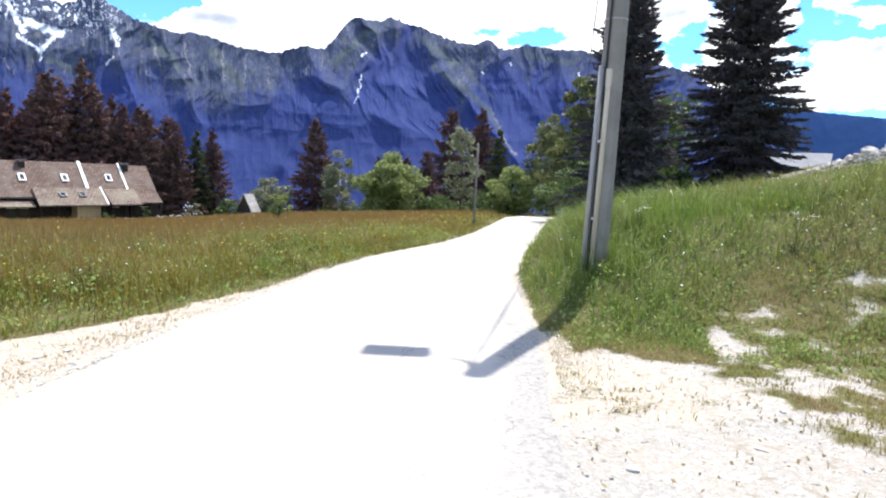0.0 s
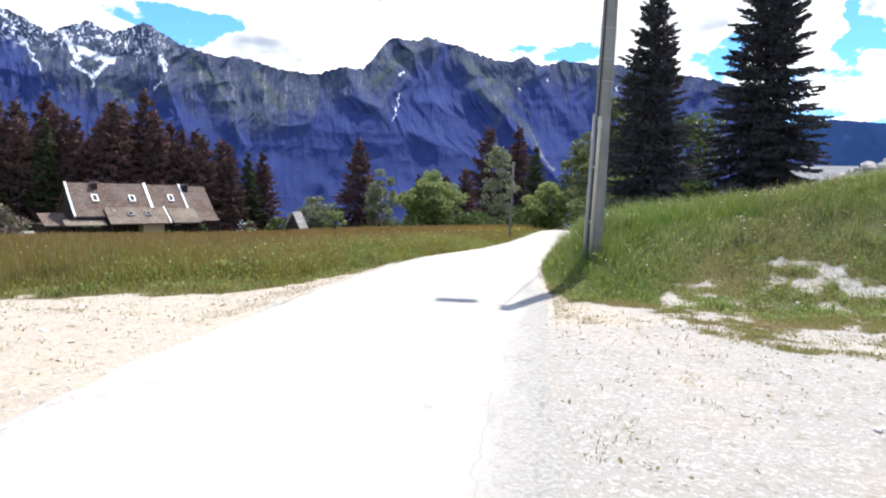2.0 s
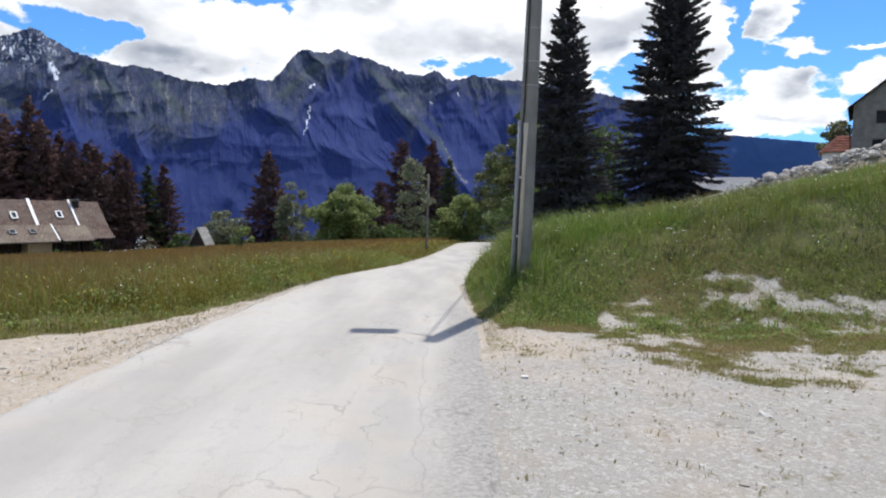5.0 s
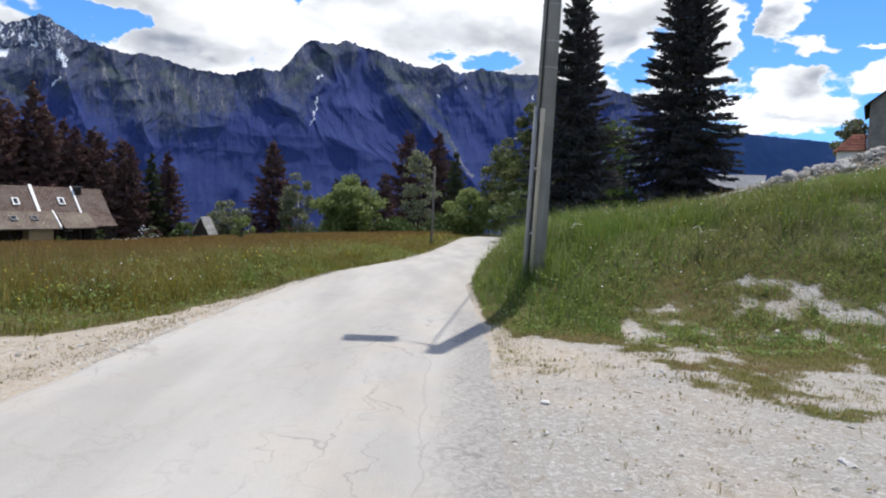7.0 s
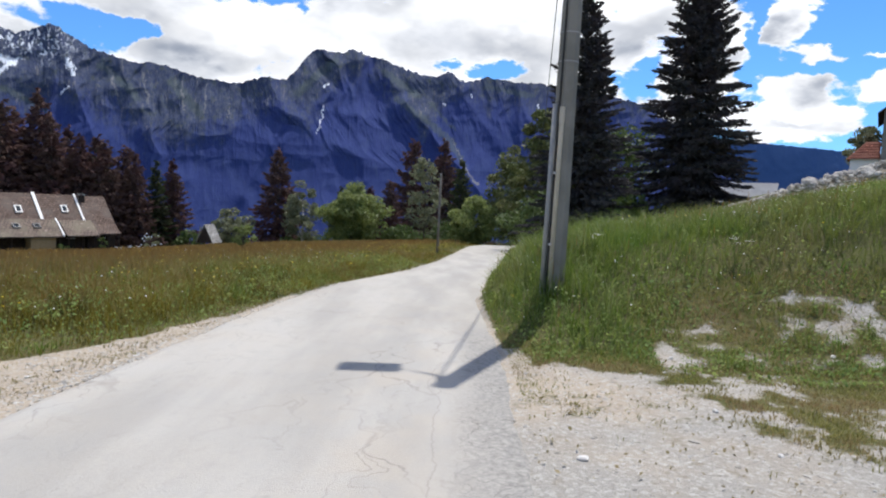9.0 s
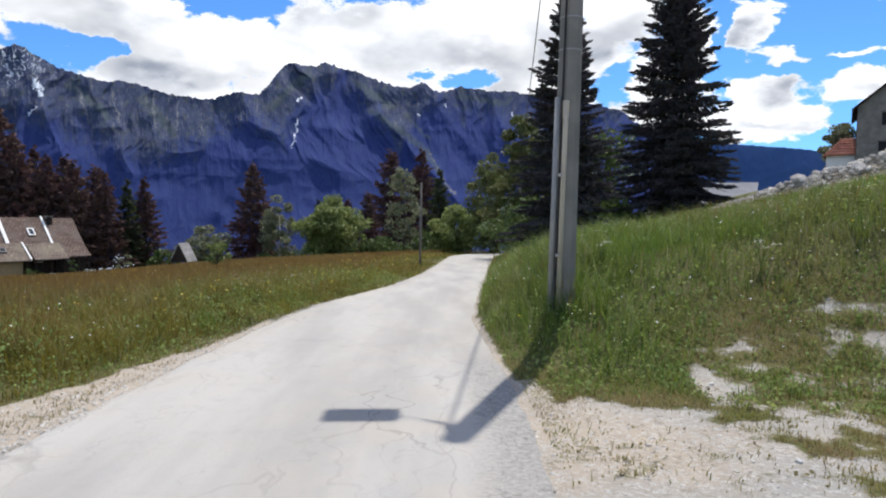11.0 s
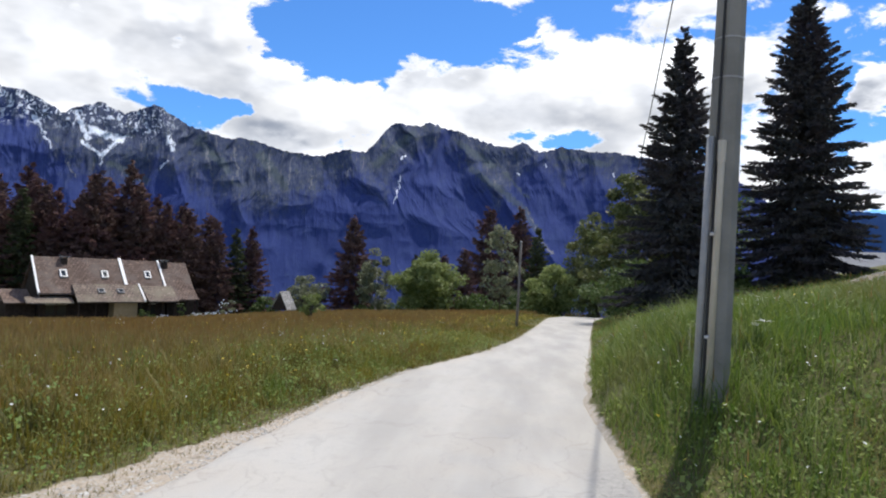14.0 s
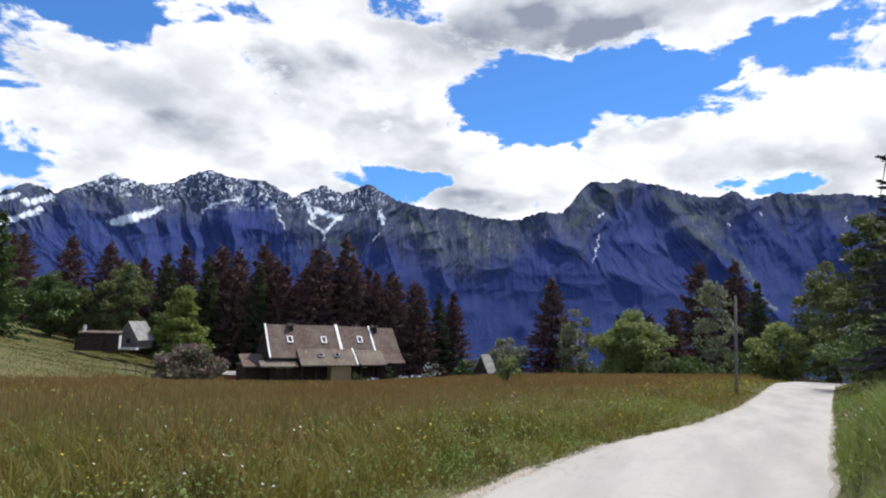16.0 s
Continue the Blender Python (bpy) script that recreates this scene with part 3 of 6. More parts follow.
# ---- trees ----
def conifer(name, height, radius, seed, mat, label, whorls=26, per=9, sprays=40, bare_foot=0.04, size=1.0, slim=0.8):
    """A spruce or fir: tapered trunk and drooping branches hung with needle sprays, their tips turned up."""
    r = np.random.default_rng(seed)
    t = thing(name, Matrix(), label, "conifer tree")
    bm = bmesh.new()
    tube(bm, [(0, 0, -0.3), (0, 0, height * 0.4), (0, 0, height * 0.98)], [height * 0.017, height * 0.011, 0.02], 8)
    part("trunk", bm, M_BARK, t, smooth=True)
    quads, limbs = [], bmesh.new()
    for wi in range(whorls):
        f = min(max((wi + r.uniform(-0.3, 0.3)) / whorls, 0), 0.99)
        z = height * (bare_foot + (1 - bare_foot) * f)
        reach = radius * (1 - f) ** slim * (1.0 if f > 0.1 else 0.8 + 2 * f) + 0.06 * size
        n = per if f < 0.8 else max(5, per - 3)
        for b in range(n):
            az = 2 * math.pi * (b + r.uniform(-0.4, 0.4)) / n + wi * 0.7
            L = reach * (r.uniform(0.6, 0.98) if r.uniform() < 0.75 else r.uniform(0.95, 1.14))
            zb = z + r.uniform(-1.1, 1.1) * height / whorls
            droop = (0.5 - 0.85 * f) * L + r.uniform(-0.06, 0.1) * L
            d = np.array([math.cos(az), math.sin(az), 0.0])
            side = np.array([-d[1], d[0], 0.0])
            m = max(8, int(sprays * (0.2 + 0.8 * L / radius)))
            s = r.uniform(0.0, 1.0, m) ** 0.62
            wob = r.normal(0, 0.17, m) * L * (1.15 - s) + r.normal(0, 0.03, m) * size
            p = s[:, None] * L * d + wob[:, None] * side
            hang = np.abs(r.normal(0, 0.26, m)) * size * (0.35 + 0.65 * np.minimum(1, L)) * (1.15 - s)
            p[:, 2] = zb - droop * s ** 1.3 + 0.3 * L * np.maximum(s - 0.62, 0) - hang
            fwd = d + side * r.normal(0, 0.5, m)[:, None]
            fwd[:, 2] = np.where(s > 0.8, r.normal(0.1, 0.3, m), r.normal(-0.7, 0.45, m))
            fwd /= np.linalg.norm(fwd, axis=1)[:, None]
            wid = np.cross(fwd, r.normal(0, 1, (m, 3)))
            wid /= np.linalg.norm(wid, axis=1)[:, None] + 1e-6
            ln = r.uniform(0.2, 0.46, m)[:, None] * size * (0.6 + 0.4 * L / radius)
            wd = r.uniform(0.045, 0.12, m)[:, None] * size
            quads.append(np.stack([p - wid * wd - fwd * ln * 0.35, p + wid * wd - fwd * ln * 0.25, p + fwd * ln + wid * wd * 0.2, p + fwd * ln * 0.9 - wid * wd * 0.4], 1).reshape(-1, 3))
            if b % 2 == wi % 2:
                tube(limbs, [(0, 0, zb), tuple(d * L * 0.5 + np.array([0, 0, zb - droop * 0.4])), tuple(d * L * 0.9 + np.array([0, 0, zb - droop * 0.85]))], [0.045, 0.03, 0.01], 3, cap=False)
    v = np.concatenate(quads)
    part("crown", mesh_of("crown", v, np.arange(len(v)).reshape(-1, 4), [mat]), mat, t)
    tagged(part("branchwork", limbs, M_BARK, t), kind="stuff")
    return t


def broadleaf(name, height, radius, seed, mat, label, category="tree", leaves=5000, leaf=0.2, clumps=46, trunk=0.3, bark=None, lean=0.0, foot=0.16, squash=1.0, forks=7):
    """A broad-leaved tree or bush: trunk, limbs, and a crown of leaf clumps with gaps."""
    r = np.random.default_rng(seed)
    t = thing(name, Matrix(), label, category)
    bm = bmesh.new()
    top = height * 0.72
    tube(bm, [(0, 0, -0.2), (lean * 0.3, 0.02 * height, top * 0.45), (lean, 0, top)], [height * 0.02 * trunk / 0.3, height * 0.014 * trunk / 0.3, 0.03], 8)
    part("trunk", bm, bark or M_BARK, t, smooth=True)
    cz, hz = height * (1 + foot) / 2, height * (1 - foot) / 2
    centre, size = [], []
    for i in range(clumps):
        d = r.normal(0, 1, 3)
        d /= np.linalg.norm(d)
        q = r.uniform(0.3, 1.0) ** 0.5
        bulge = 0.98 + 0.3 * noise.noise((d[0] * 1.6 + seed, d[1] * 1.6, d[2] * 1.6)) + 0.12 * r.normal()
        taper = 1.0 - 0.25 * max(d[2], 0) * squash
        c = np.array([d[0] * radius * q * bulge * taper + lean * 0.6, d[1] * radius * q * bulge * taper, cz + d[2] * hz * q * min(bulge, 1.05)])
        centre.append(c)
        size.append(radius * r.uniform(0.16, 0.34))
    bm = bmesh.new()
    for i in r.choice(clumps, min(forks, clumps), replace=False):
        c = centre[i]
        z0 = min(top * 0.8, max(0.1 * height, c[2] * r.uniform(0.35, 0.6)))
        tube(bm, [(lean * 0.3 * z0 / top, 0, z0), ((c[0]) * 0.5, c[1] * 0.5, (z0 + c[2]) / 2 + 0.03 * height), tuple(c)], [0.05 * trunk / 0.3 + 0.02, 0.04, 0.012], 5, cap=False)
    tagged(part("branchwork", bm, bark or M_BARK, t), kind="stuff")
    per = leaves // clumps
    out = []
    for c, s in zip(centre, size):
        d = r.normal(0, 1, (per, 3))
        d /= np.linalg.norm(d, axis=1)[:, None]
        p = c + d * s * (r.uniform(0.15, 1.0, (per, 1)) ** 0.45) * np.array([1.15, 1.15, 0.8])
        u = r.normal(0, 1, (per, 3)) + d * 0.3
        u /= np.linalg.norm(u, axis=1)[:, None]
        w = np.cross(u, d * 0.7 + r.normal(0, 1, (per, 3)))
        w /= np.linalg.norm(w, axis=1)[:, None] + 1e-6
        a = leaf * r.uniform(0.55, 1.2, (per, 1))
        out.append(np.stack([p - u * a * 0.6, p + w * a * 0.36, p + u * a * 0.7, p - w * a * 0.36], 1))
    v = np.concatenate(out).reshape(-1, 3)
    part("crown", mesh_of("crown", v, np.arange(len(v)).reshape(-1, 4), [mat]), mat, t)
    return t


def stand(tree, x, y, turn=0.0, scale=1.0, dz=-0.1):
    tree.matrix_basis = on_land(x, y, dz, turn, scale)
    return tree


# ---- mountains across the valley ----
# old snow in gullies and hollows: bearing and rise of both ends, half width, in degrees
SNOW = [(51.1, 7.2, 48.8, 8.0, 0.42), (48.8, 8.0, 47.7, 8.6, 0.3), (44.6, 8.5, 44.2, 9.0, 0.12), (44.1, 9.1, 42.6, 9.7, 0.17), (42.6, 9.7, 41.4, 10.1, 0.12), (39.1, 9.9, 37.8, 7.7, 0.12), (36.2, 10.2, 35.4, 8.7, 0.2), (35.8, 8.4, 34.5, 7.5, 0.17),
        (34.5, 6.8, 34.5, 7.6, 0.07), (34.5, 7.5, 32.8, 9.2, 0.2), (35.2, 9.4, 33.4, 8.9, 0.35), (29.7, 9.5, 29.4, 8.5, 0.2), (30.2, 7.0, 29.7, 7.6, 0.1)]
SNOW_FAR = [(58.6, 6.2, 56.1, 7.6, 0.26), (57.1, 8.0, 55.4, 8.6, 0.25), (58.8, 8.1, 57.7, 8.5, 0.18), (10.4, 7.9, 10.6, 6.8, 0.06), (10.6, 6.8, 10.85, 5.6, 0.04), (10.6, 9.4, 10.1, 9.65, 0.1), (-2.3, 9.4, -2.4, 9.2, 0.09), (0.2, 8.57, 0.0, 8.5, 0.06), (-8.1, 8.7, -8.1, 8.5, 0.08)]
SCREE = [(-0.8, 5.5, -2.0, 3.1, 0.07), (-2.0, 3.1, -3.2, 1.8, 0.13), (21.8, 8.8, 21.6, 6.6, 0.08), (19.9, 8.8, 20.0, 6.6, 0.08), (18.1, 7.5, 18.2, 6.4, 0.07), (14.8, 8.3, 15.2, 7.6, 0.09), (24.6, 9.0, 24.2, 6.9, 0.09), (27.0, 9.3, 26.4, 7.3, 0.1), (36.9, 7.0, 36.1, 5.6, 0.05)]

# bare grey-green spurs, with the sunlight on them put into the colour
SPURS = [(4.2, 8.8, 1.3, 6.9, 0.32), (1.3, 6.9, -0.9, 5.2, 0.36), (-0.6, 5.4, -1.9, 3.4, 0.3), (1.2, 8.6, -0.9, 6.4, 0.16), (5.4, 11.0, 2.4, 9.2, 0.35), (9.6, 11.6, 12.6, 8.8, 0.4), (-3.5, 10.2, -7.5, 9.4, 0.3), (27.5, 9.6, 25.0, 7.4, 0.4), (33.8, 7.0, 31.0, 5.8, 0.3), (22.5, 8.8, 20.5, 6.6, 0.5)]


def polar(n, place):
    s = n.add("ShaderNodeSeparateXYZ", {0: place})
    x, y, z = s.outputs
    level = n.math("SQRT", n.math("ADD", n.math("MULTIPLY", x, x), n.math("MULTIPLY", y, y)))
    return n.math("MULTIPLY", n.math("ARCTAN2", n.math("MULTIPLY", x, -1.0), y), 57.2958), n.math("MULTIPLY", n.math("ARCTAN2", z, level), 57.2958)


def strips(n, bearing_, rise_, rows, ragged):
    """1 along the given strips of the slope, with ragged edges."""
    out = 0.0
    for a0, e0, a1, e1, half in rows:
        da, de = a1 - a0, e1 - e0
        pa, pe = n.math("SUBTRACT", bearing_, a0), n.math("SUBTRACT", rise_, e0)
        k = n.math("DIVIDE", n.math("ADD", n.math("MULTIPLY", pa, da), n.math("MULTIPLY", pe, de)), da * da + de * de, clamp=True)
        qa, qe = n.math("SUBTRACT", pa, n.math("MULTIPLY", k, da)), n.math("SUBTRACT", pe, n.math("MULTIPLY", k, de))
        d = n.math("SQRT", n.math("ADD", n.math("MULTIPLY", qa, qa), n.math("MULTIPLY", qe, qe)))
        d = n.math("ADD", d, n.math("MULTIPLY", ragged, min(half * 5.0, 1.1)))
        out = n.math("MAXIMUM", out, n.step(d, half * 0.55, half * 1.15, 1.0, 0.0))
    return out


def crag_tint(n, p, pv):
    """Rock, scrub and pale runnels that fall straight down the slope, tinted with blue air haze."""
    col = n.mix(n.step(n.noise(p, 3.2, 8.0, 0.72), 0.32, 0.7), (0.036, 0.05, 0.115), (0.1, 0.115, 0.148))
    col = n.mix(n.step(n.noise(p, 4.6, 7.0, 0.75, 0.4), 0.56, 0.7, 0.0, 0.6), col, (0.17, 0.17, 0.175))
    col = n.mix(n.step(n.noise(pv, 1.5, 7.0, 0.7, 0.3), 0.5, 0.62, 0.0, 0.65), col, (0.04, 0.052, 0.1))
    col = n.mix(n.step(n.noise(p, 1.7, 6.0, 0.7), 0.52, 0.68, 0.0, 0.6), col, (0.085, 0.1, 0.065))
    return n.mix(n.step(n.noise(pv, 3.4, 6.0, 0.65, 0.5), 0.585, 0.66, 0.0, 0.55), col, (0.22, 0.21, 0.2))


def slope_colour(n, place):
    """Forest below an uneven tree line, crags, runnels and old snow above. The colours hold the haze of distance."""
    bearing_, rise_ = polar(n, place)
    p = n.add("ShaderNodeCombineXYZ", {0: bearing_, 1: n.math("MULTIPLY", rise_, 0.8), 2: 0.0}).outputs[0]
    pv = n.add("ShaderNodeCombineXYZ", {0: bearing_, 1: n.math("MULTIPLY", rise_, 0.25), 2: 0.0}).outputs[0]
    ramp = n.add("ShaderNodeValToRGB", {0: n.math("DIVIDE", n.math("ADD", bearing_, 14.0), 75.0)})
    for k in range(30):
        e = ramp.color_ramp.elements.new(k / 29) if k > 1 else ramp.color_ramp.elements[k]
        e.position = k / 29
        v = float(TREE_LINE(-14 + 75 * k / 29)) / 16
        e.color = (v, v, v, 1)
    line = n.math("MULTIPLY", ramp.outputs[0], 16.0)
    uneven = n.math("ADD", n.math("MULTIPLY", n.math("SUBTRACT", n.noise(pv, 1.1, 8.0, 0.72), 0.5), 9.0), n.math("MULTIPLY", n.math("SUBTRACT", n.noise(p, 3.0, 7.0, 0.75), 0.5), 5.0))
    above = n.math("ADD", n.math("SUBTRACT", rise_, line), uneven)
    # forest tones made blue-violet: the haze of the air is in the base colour
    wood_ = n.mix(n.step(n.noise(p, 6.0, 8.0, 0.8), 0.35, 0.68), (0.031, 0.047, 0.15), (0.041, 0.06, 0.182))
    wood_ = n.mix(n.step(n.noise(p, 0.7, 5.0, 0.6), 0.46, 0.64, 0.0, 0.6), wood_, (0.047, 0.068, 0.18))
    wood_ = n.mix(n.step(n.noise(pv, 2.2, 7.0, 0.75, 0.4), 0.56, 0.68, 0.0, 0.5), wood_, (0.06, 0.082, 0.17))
    ragged = n.math("SUBTRACT", n.noise(p, 3.4, 6.0, 0.8), 0.47)
    stray = n.add("ShaderNodeSeparateColor", {0: n.add("ShaderNodeTexNoise", {"Vector": p, "Scale": 1.9, "Detail": 5.0, "Roughness": 0.65}).outputs["Color"]})
    bearing_ = n.math("ADD", bearing_, n.math("MULTIPLY", n.math("SUBTRACT", stray.outputs[0], 0.5), 1.3))
    rise_ = n.math("ADD", rise_, n.math("MULTIPLY", n.math("SUBTRACT", stray.outputs[1], 0.5), 0.8))
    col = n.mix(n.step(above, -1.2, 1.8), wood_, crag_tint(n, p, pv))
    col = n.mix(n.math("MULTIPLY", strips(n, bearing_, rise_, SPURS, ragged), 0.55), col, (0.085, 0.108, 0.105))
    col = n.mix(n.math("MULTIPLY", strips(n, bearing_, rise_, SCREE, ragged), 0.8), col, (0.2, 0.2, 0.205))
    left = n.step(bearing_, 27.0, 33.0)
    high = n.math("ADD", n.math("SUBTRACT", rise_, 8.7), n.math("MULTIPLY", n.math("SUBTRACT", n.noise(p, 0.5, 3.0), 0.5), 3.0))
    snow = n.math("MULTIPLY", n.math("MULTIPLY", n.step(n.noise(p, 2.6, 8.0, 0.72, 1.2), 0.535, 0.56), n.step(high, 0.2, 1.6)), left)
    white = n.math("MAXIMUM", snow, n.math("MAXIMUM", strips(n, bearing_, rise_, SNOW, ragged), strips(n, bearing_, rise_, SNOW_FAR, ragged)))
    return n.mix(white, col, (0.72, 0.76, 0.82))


# summits and saddles: bearing to the left of ahead, rise, in degrees
RIDGE = [(-60, 2), (-26, 2.5), (-23, 3.6), (-20.5, 6.0), (-17, 8.8), (-13, 9.6), (-8.3, 10.4), (-6, 10.45), (-3.7, 10.85), (-1.6, 10.35), (-0.2, 11.25), (1.1, 10.65), (2.2, 10.85), (4.8, 11.65), (7.8, 12.55), (9.4, 12.2), (11.2, 12.45), (13.6, 9.6), (15.3, 9.8), (17.5, 9.0), (20.8, 9.35), (23.3, 9.95),
         (26, 9.95), (28.4, 10.6), (30.7, 11.9), (33, 10.8), (34.9, 11.5), (37.3, 10.3), (39.7, 11.5), (42, 11.5), (44.6, 11.95), (47, 10.65), (49, 10.2), (51.5, 10.9), (55.2, 8.9), (57, 9.45), (59, 8.3), (64, 9.8), (70, 8), (80, 7)]
# upper rim of the forest on the slopes in front
FOREST = [(-24, 6.2), (-15, 8.0), (-8.9, 8.2), (-5.4, 8.9), (-2.9, 8.3), (-1.2, 9.9), (-0.2, 8.2), (0.4, 5.6), (2.0, 6.0), (3.9, 8.0), (5.3, 11.0), (7.4, 11.5), (8.9, 9.4), (10.2, 7.8), (11.7, 6.4), (13.5, 8.4), (15.4, 7.3), (19.8, 4.4), (23.9, 4.0), (27, 5.8), (28.6, 7.2), (30, 6.8), (31.8, 5.4), (34.5, 5.7),
          (36.1, 5.5), (37.8, 7.3), (39.6, 9.8), (41.1, 9.9), (43.8, 8.4), (45.3, 8.0), (47.0, 8.4), (48.9, 7.1), (50.9, 6.7), (52.7, 8.4), (54.3, 8.0), (56.5, 6.6), (58.6, 5.6), (64, 7.5), (80, 6)]


def table(rows):
    return lambda az: np.interp(az, [a for a, h in rows], [h for a, h in rows])


TREE_LINE = table(FOREST)
M_MOUNT = material("hazed_rock_forest_and_snow", slope_colour, 0.95, 0.05)
# the far ridge gets its distance haze as a blue base colour
M_FARHILL = material("far_haze_blue_forest", two_tone((0.045, 0.095, 0.22), (0.065, 0.12, 0.26), 0.004, 6.0), 0.95, 0.05)
# buttresses that run down from the crest: bearing and rise of both ends, half width in degrees, how far they stand out
BUTTRESSES = [(5.2, 10.6, 2.0, 7.0, 1.0, 200), (2.0, 7.0, -3.4, 1.0, 1.1, 260), (11.0, 11.8, 13.6, 7.0, 1.2, 170), (13.6, 7.0, 17.0, 0.0, 1.5, 190), (20.6, 9.0, 22.4, 2.0, 1.1, 150), (26.5, 9.6, 23.4, 3.0, 1.2, 160), (30.7, 11.4, 28.0, 4.0, 1.3, 190), (35.0, 10.8, 38.0, 3.0, 1.4, 200), (43.5, 11.0, 41.0, 2.0, 1.6, 220), (51.5, 10.2, 48.0, 2.0, 1.6, 200), (-0.2, 10.8, -4.0, 6.0, 0.8, 140), (-6.0, 10.0, -9.5, 2.0, 1.2, 200), (8.0, 12.0, 7.4, 5.0, 0.9, 110)]


def mountain_range(name, az0, az1, rise, foot_d, ridge_d, mat, label, seed, na=900, nd=170, rough=1.0, jag=0.4, lie_back=0.0):
    """A slope from the valley up to a ridge, with spurs and gullies that run down from the summits."""
    az = np.linspace(az0, az1, na)
    s = np.linspace(0, 1, nd)
    A, S = np.meshgrid(az, s)
    smooth = sum(rise(A + k) for k in np.linspace(-3, 3, 13)) / 13
    top = smooth + (rise(A) - smooth) * S ** 3 + jag * (fractal(A * 1.7, A * 0 + 3.0, seed + 1, 6, 0.66) - 0.5) * S ** 10
    E = -7.0 + (top + 7.0) * S
    warp = fractal(A / 7 + 3, E / 7 + 3, seed + 5, 3) - 0.5
    wide = sum(rise(A + k) for k in np.linspace(-9, 9, 19)) / 19
    up = np.clip((E + 7.0) / (wide + 9.0), 0, 1.3)
    down = (wide - E) * 0.45
    big = fractal((A + down * np.sin(A * 0.12)) / 6.5 + 40 + warp, E / 9 + 5, seed, 3, 0.5) - 0.5
    ribs = fractal((A + 1.1 * down * np.sin(A * 0.13 + 1)) / 2.2 + 60 + 1.2 * warp, E / 6.0 + 9, seed + 3, 4, 0.5) - 0.5
    crags = fractal(A / 0.7 + 20 + 0.5 * warp, E / 2.4 + 8 + A * 0.2, seed + 2, 5, 0.62) - 0.5
    stand_out = np.zeros_like(A)
    for a0, e0, a1, e1, half, out in BUTTRESSES:
        k = np.clip(((A - a0) * (a1 - a0) + (E - e0) * (e1 - e0)) / ((a1 - a0) ** 2 + (e1 - e0) ** 2), 0, 1)
        gap = np.hypot(A + 0.8 * warp - a0 - k * (a1 - a0), (E - e0 - k * (e1 - e0)) * 0.7)
        stand_out = np.maximum(stand_out, out * np.exp(-gap / half))
    D = foot_d + (ridge_d - foot_d) * (1 + lie_back * ease((18 - A) / 18)) * up - rough * (0.35 + 0.65 * ease((E - 0.5) / 7.5)) * (300 * big + 130 * ribs + 34 * crags) - rough * 0.62 * stand_out
    X, Y, Z = -np.sin(np.radians(A)) * D, np.cos(np.radians(A)) * D, D * np.tan(np.radians(E)) + 1.55
    back = np.stack([X[-1] * 1.3, Y[-1] * 1.3, Z[-1] * 0 - 300], -1)
    v = np.concatenate([np.stack([X, Y, Z], -1).reshape(-1, 3), back])
    i = (np.arange(nd)[:, None] * na + np.arange(na - 1)).ravel()
    me = mesh_of(name, v, np.stack([i, i + na, i + na + 1, i + 1], 1), [mat])
    return tagged(new(name, me), label, "mountain", kind="structure")


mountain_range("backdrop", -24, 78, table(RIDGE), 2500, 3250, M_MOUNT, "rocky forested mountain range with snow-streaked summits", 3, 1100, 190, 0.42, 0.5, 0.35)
mountain_range("backdrop", -62, -17, lambda az: 5.9 - 0.11 * np.abs(az + 24) - 0.05 * np.maximum(-az - 30, 0), 3800, 4300, M_FARHILL, "low haze-blue wooded ridge far across the valley", 8, 260, 80, 0.25, 0.2)

# ---- trees ----
fir = conifer("fir_tree", 15.2, 3.65, 11, M_FIR, "tall dark fir with drooping branches beside the lane", 46, 10, 170, 0.02, 0.66, 0.78)
stand(fir, 8.0, 39.2, 20)
fir2 = conifer("fir_tree", 19.0, 5.05, 12, M_FIR, "tall broad dark fir with drooping branches on the bank", 52, 11, 200, 0.02, 0.74, 0.78)
stand(fir2, 16.85, 45.7, 75)

WOOD = "trees of the wood behind the farmhouse"
spruce_a = conifer("spruce_tree", 16, 5.9, 21, M_FIR_FAR, "dark brownish spruce in the wood behind the farmhouse", 32, 9, 52, 0.03, 1.5, 0.85)
spruce_b = conifer("spruce_tree", 16, 4.7, 22, M_FIR_FAR, "slim dark brownish spruce in the wood behind the farmhouse", 32, 8, 52, 0.04, 1.5, 0.85)
larch = conifer("larch_tree", 16, 3.8, 23, M_LARCH, "light green larch among dark spruces", 28, 8, 44, 0.06, 1.5, 0.85)
for t in (spruce_a, spruce_b, larch):
    tagged(t, group=WOOD)


def wood(tree, rows):
    """Stand a tree at the first place and copies of it at the others: x, y, height of the tip."""
    for i, (x, y, tip) in enumerate(rows):
        m = on_land(x, y, -0.2, 47 * i, (tip - float(land(x, y)) + 0.2) / 16)
        if i:
            copy_thing(tree, m)
    x, y, tip = rows[0]
    tree.matrix_basis = on_land(x, y, -0.2, 0, (tip - float(land(x, y)) + 0.2) / 16)


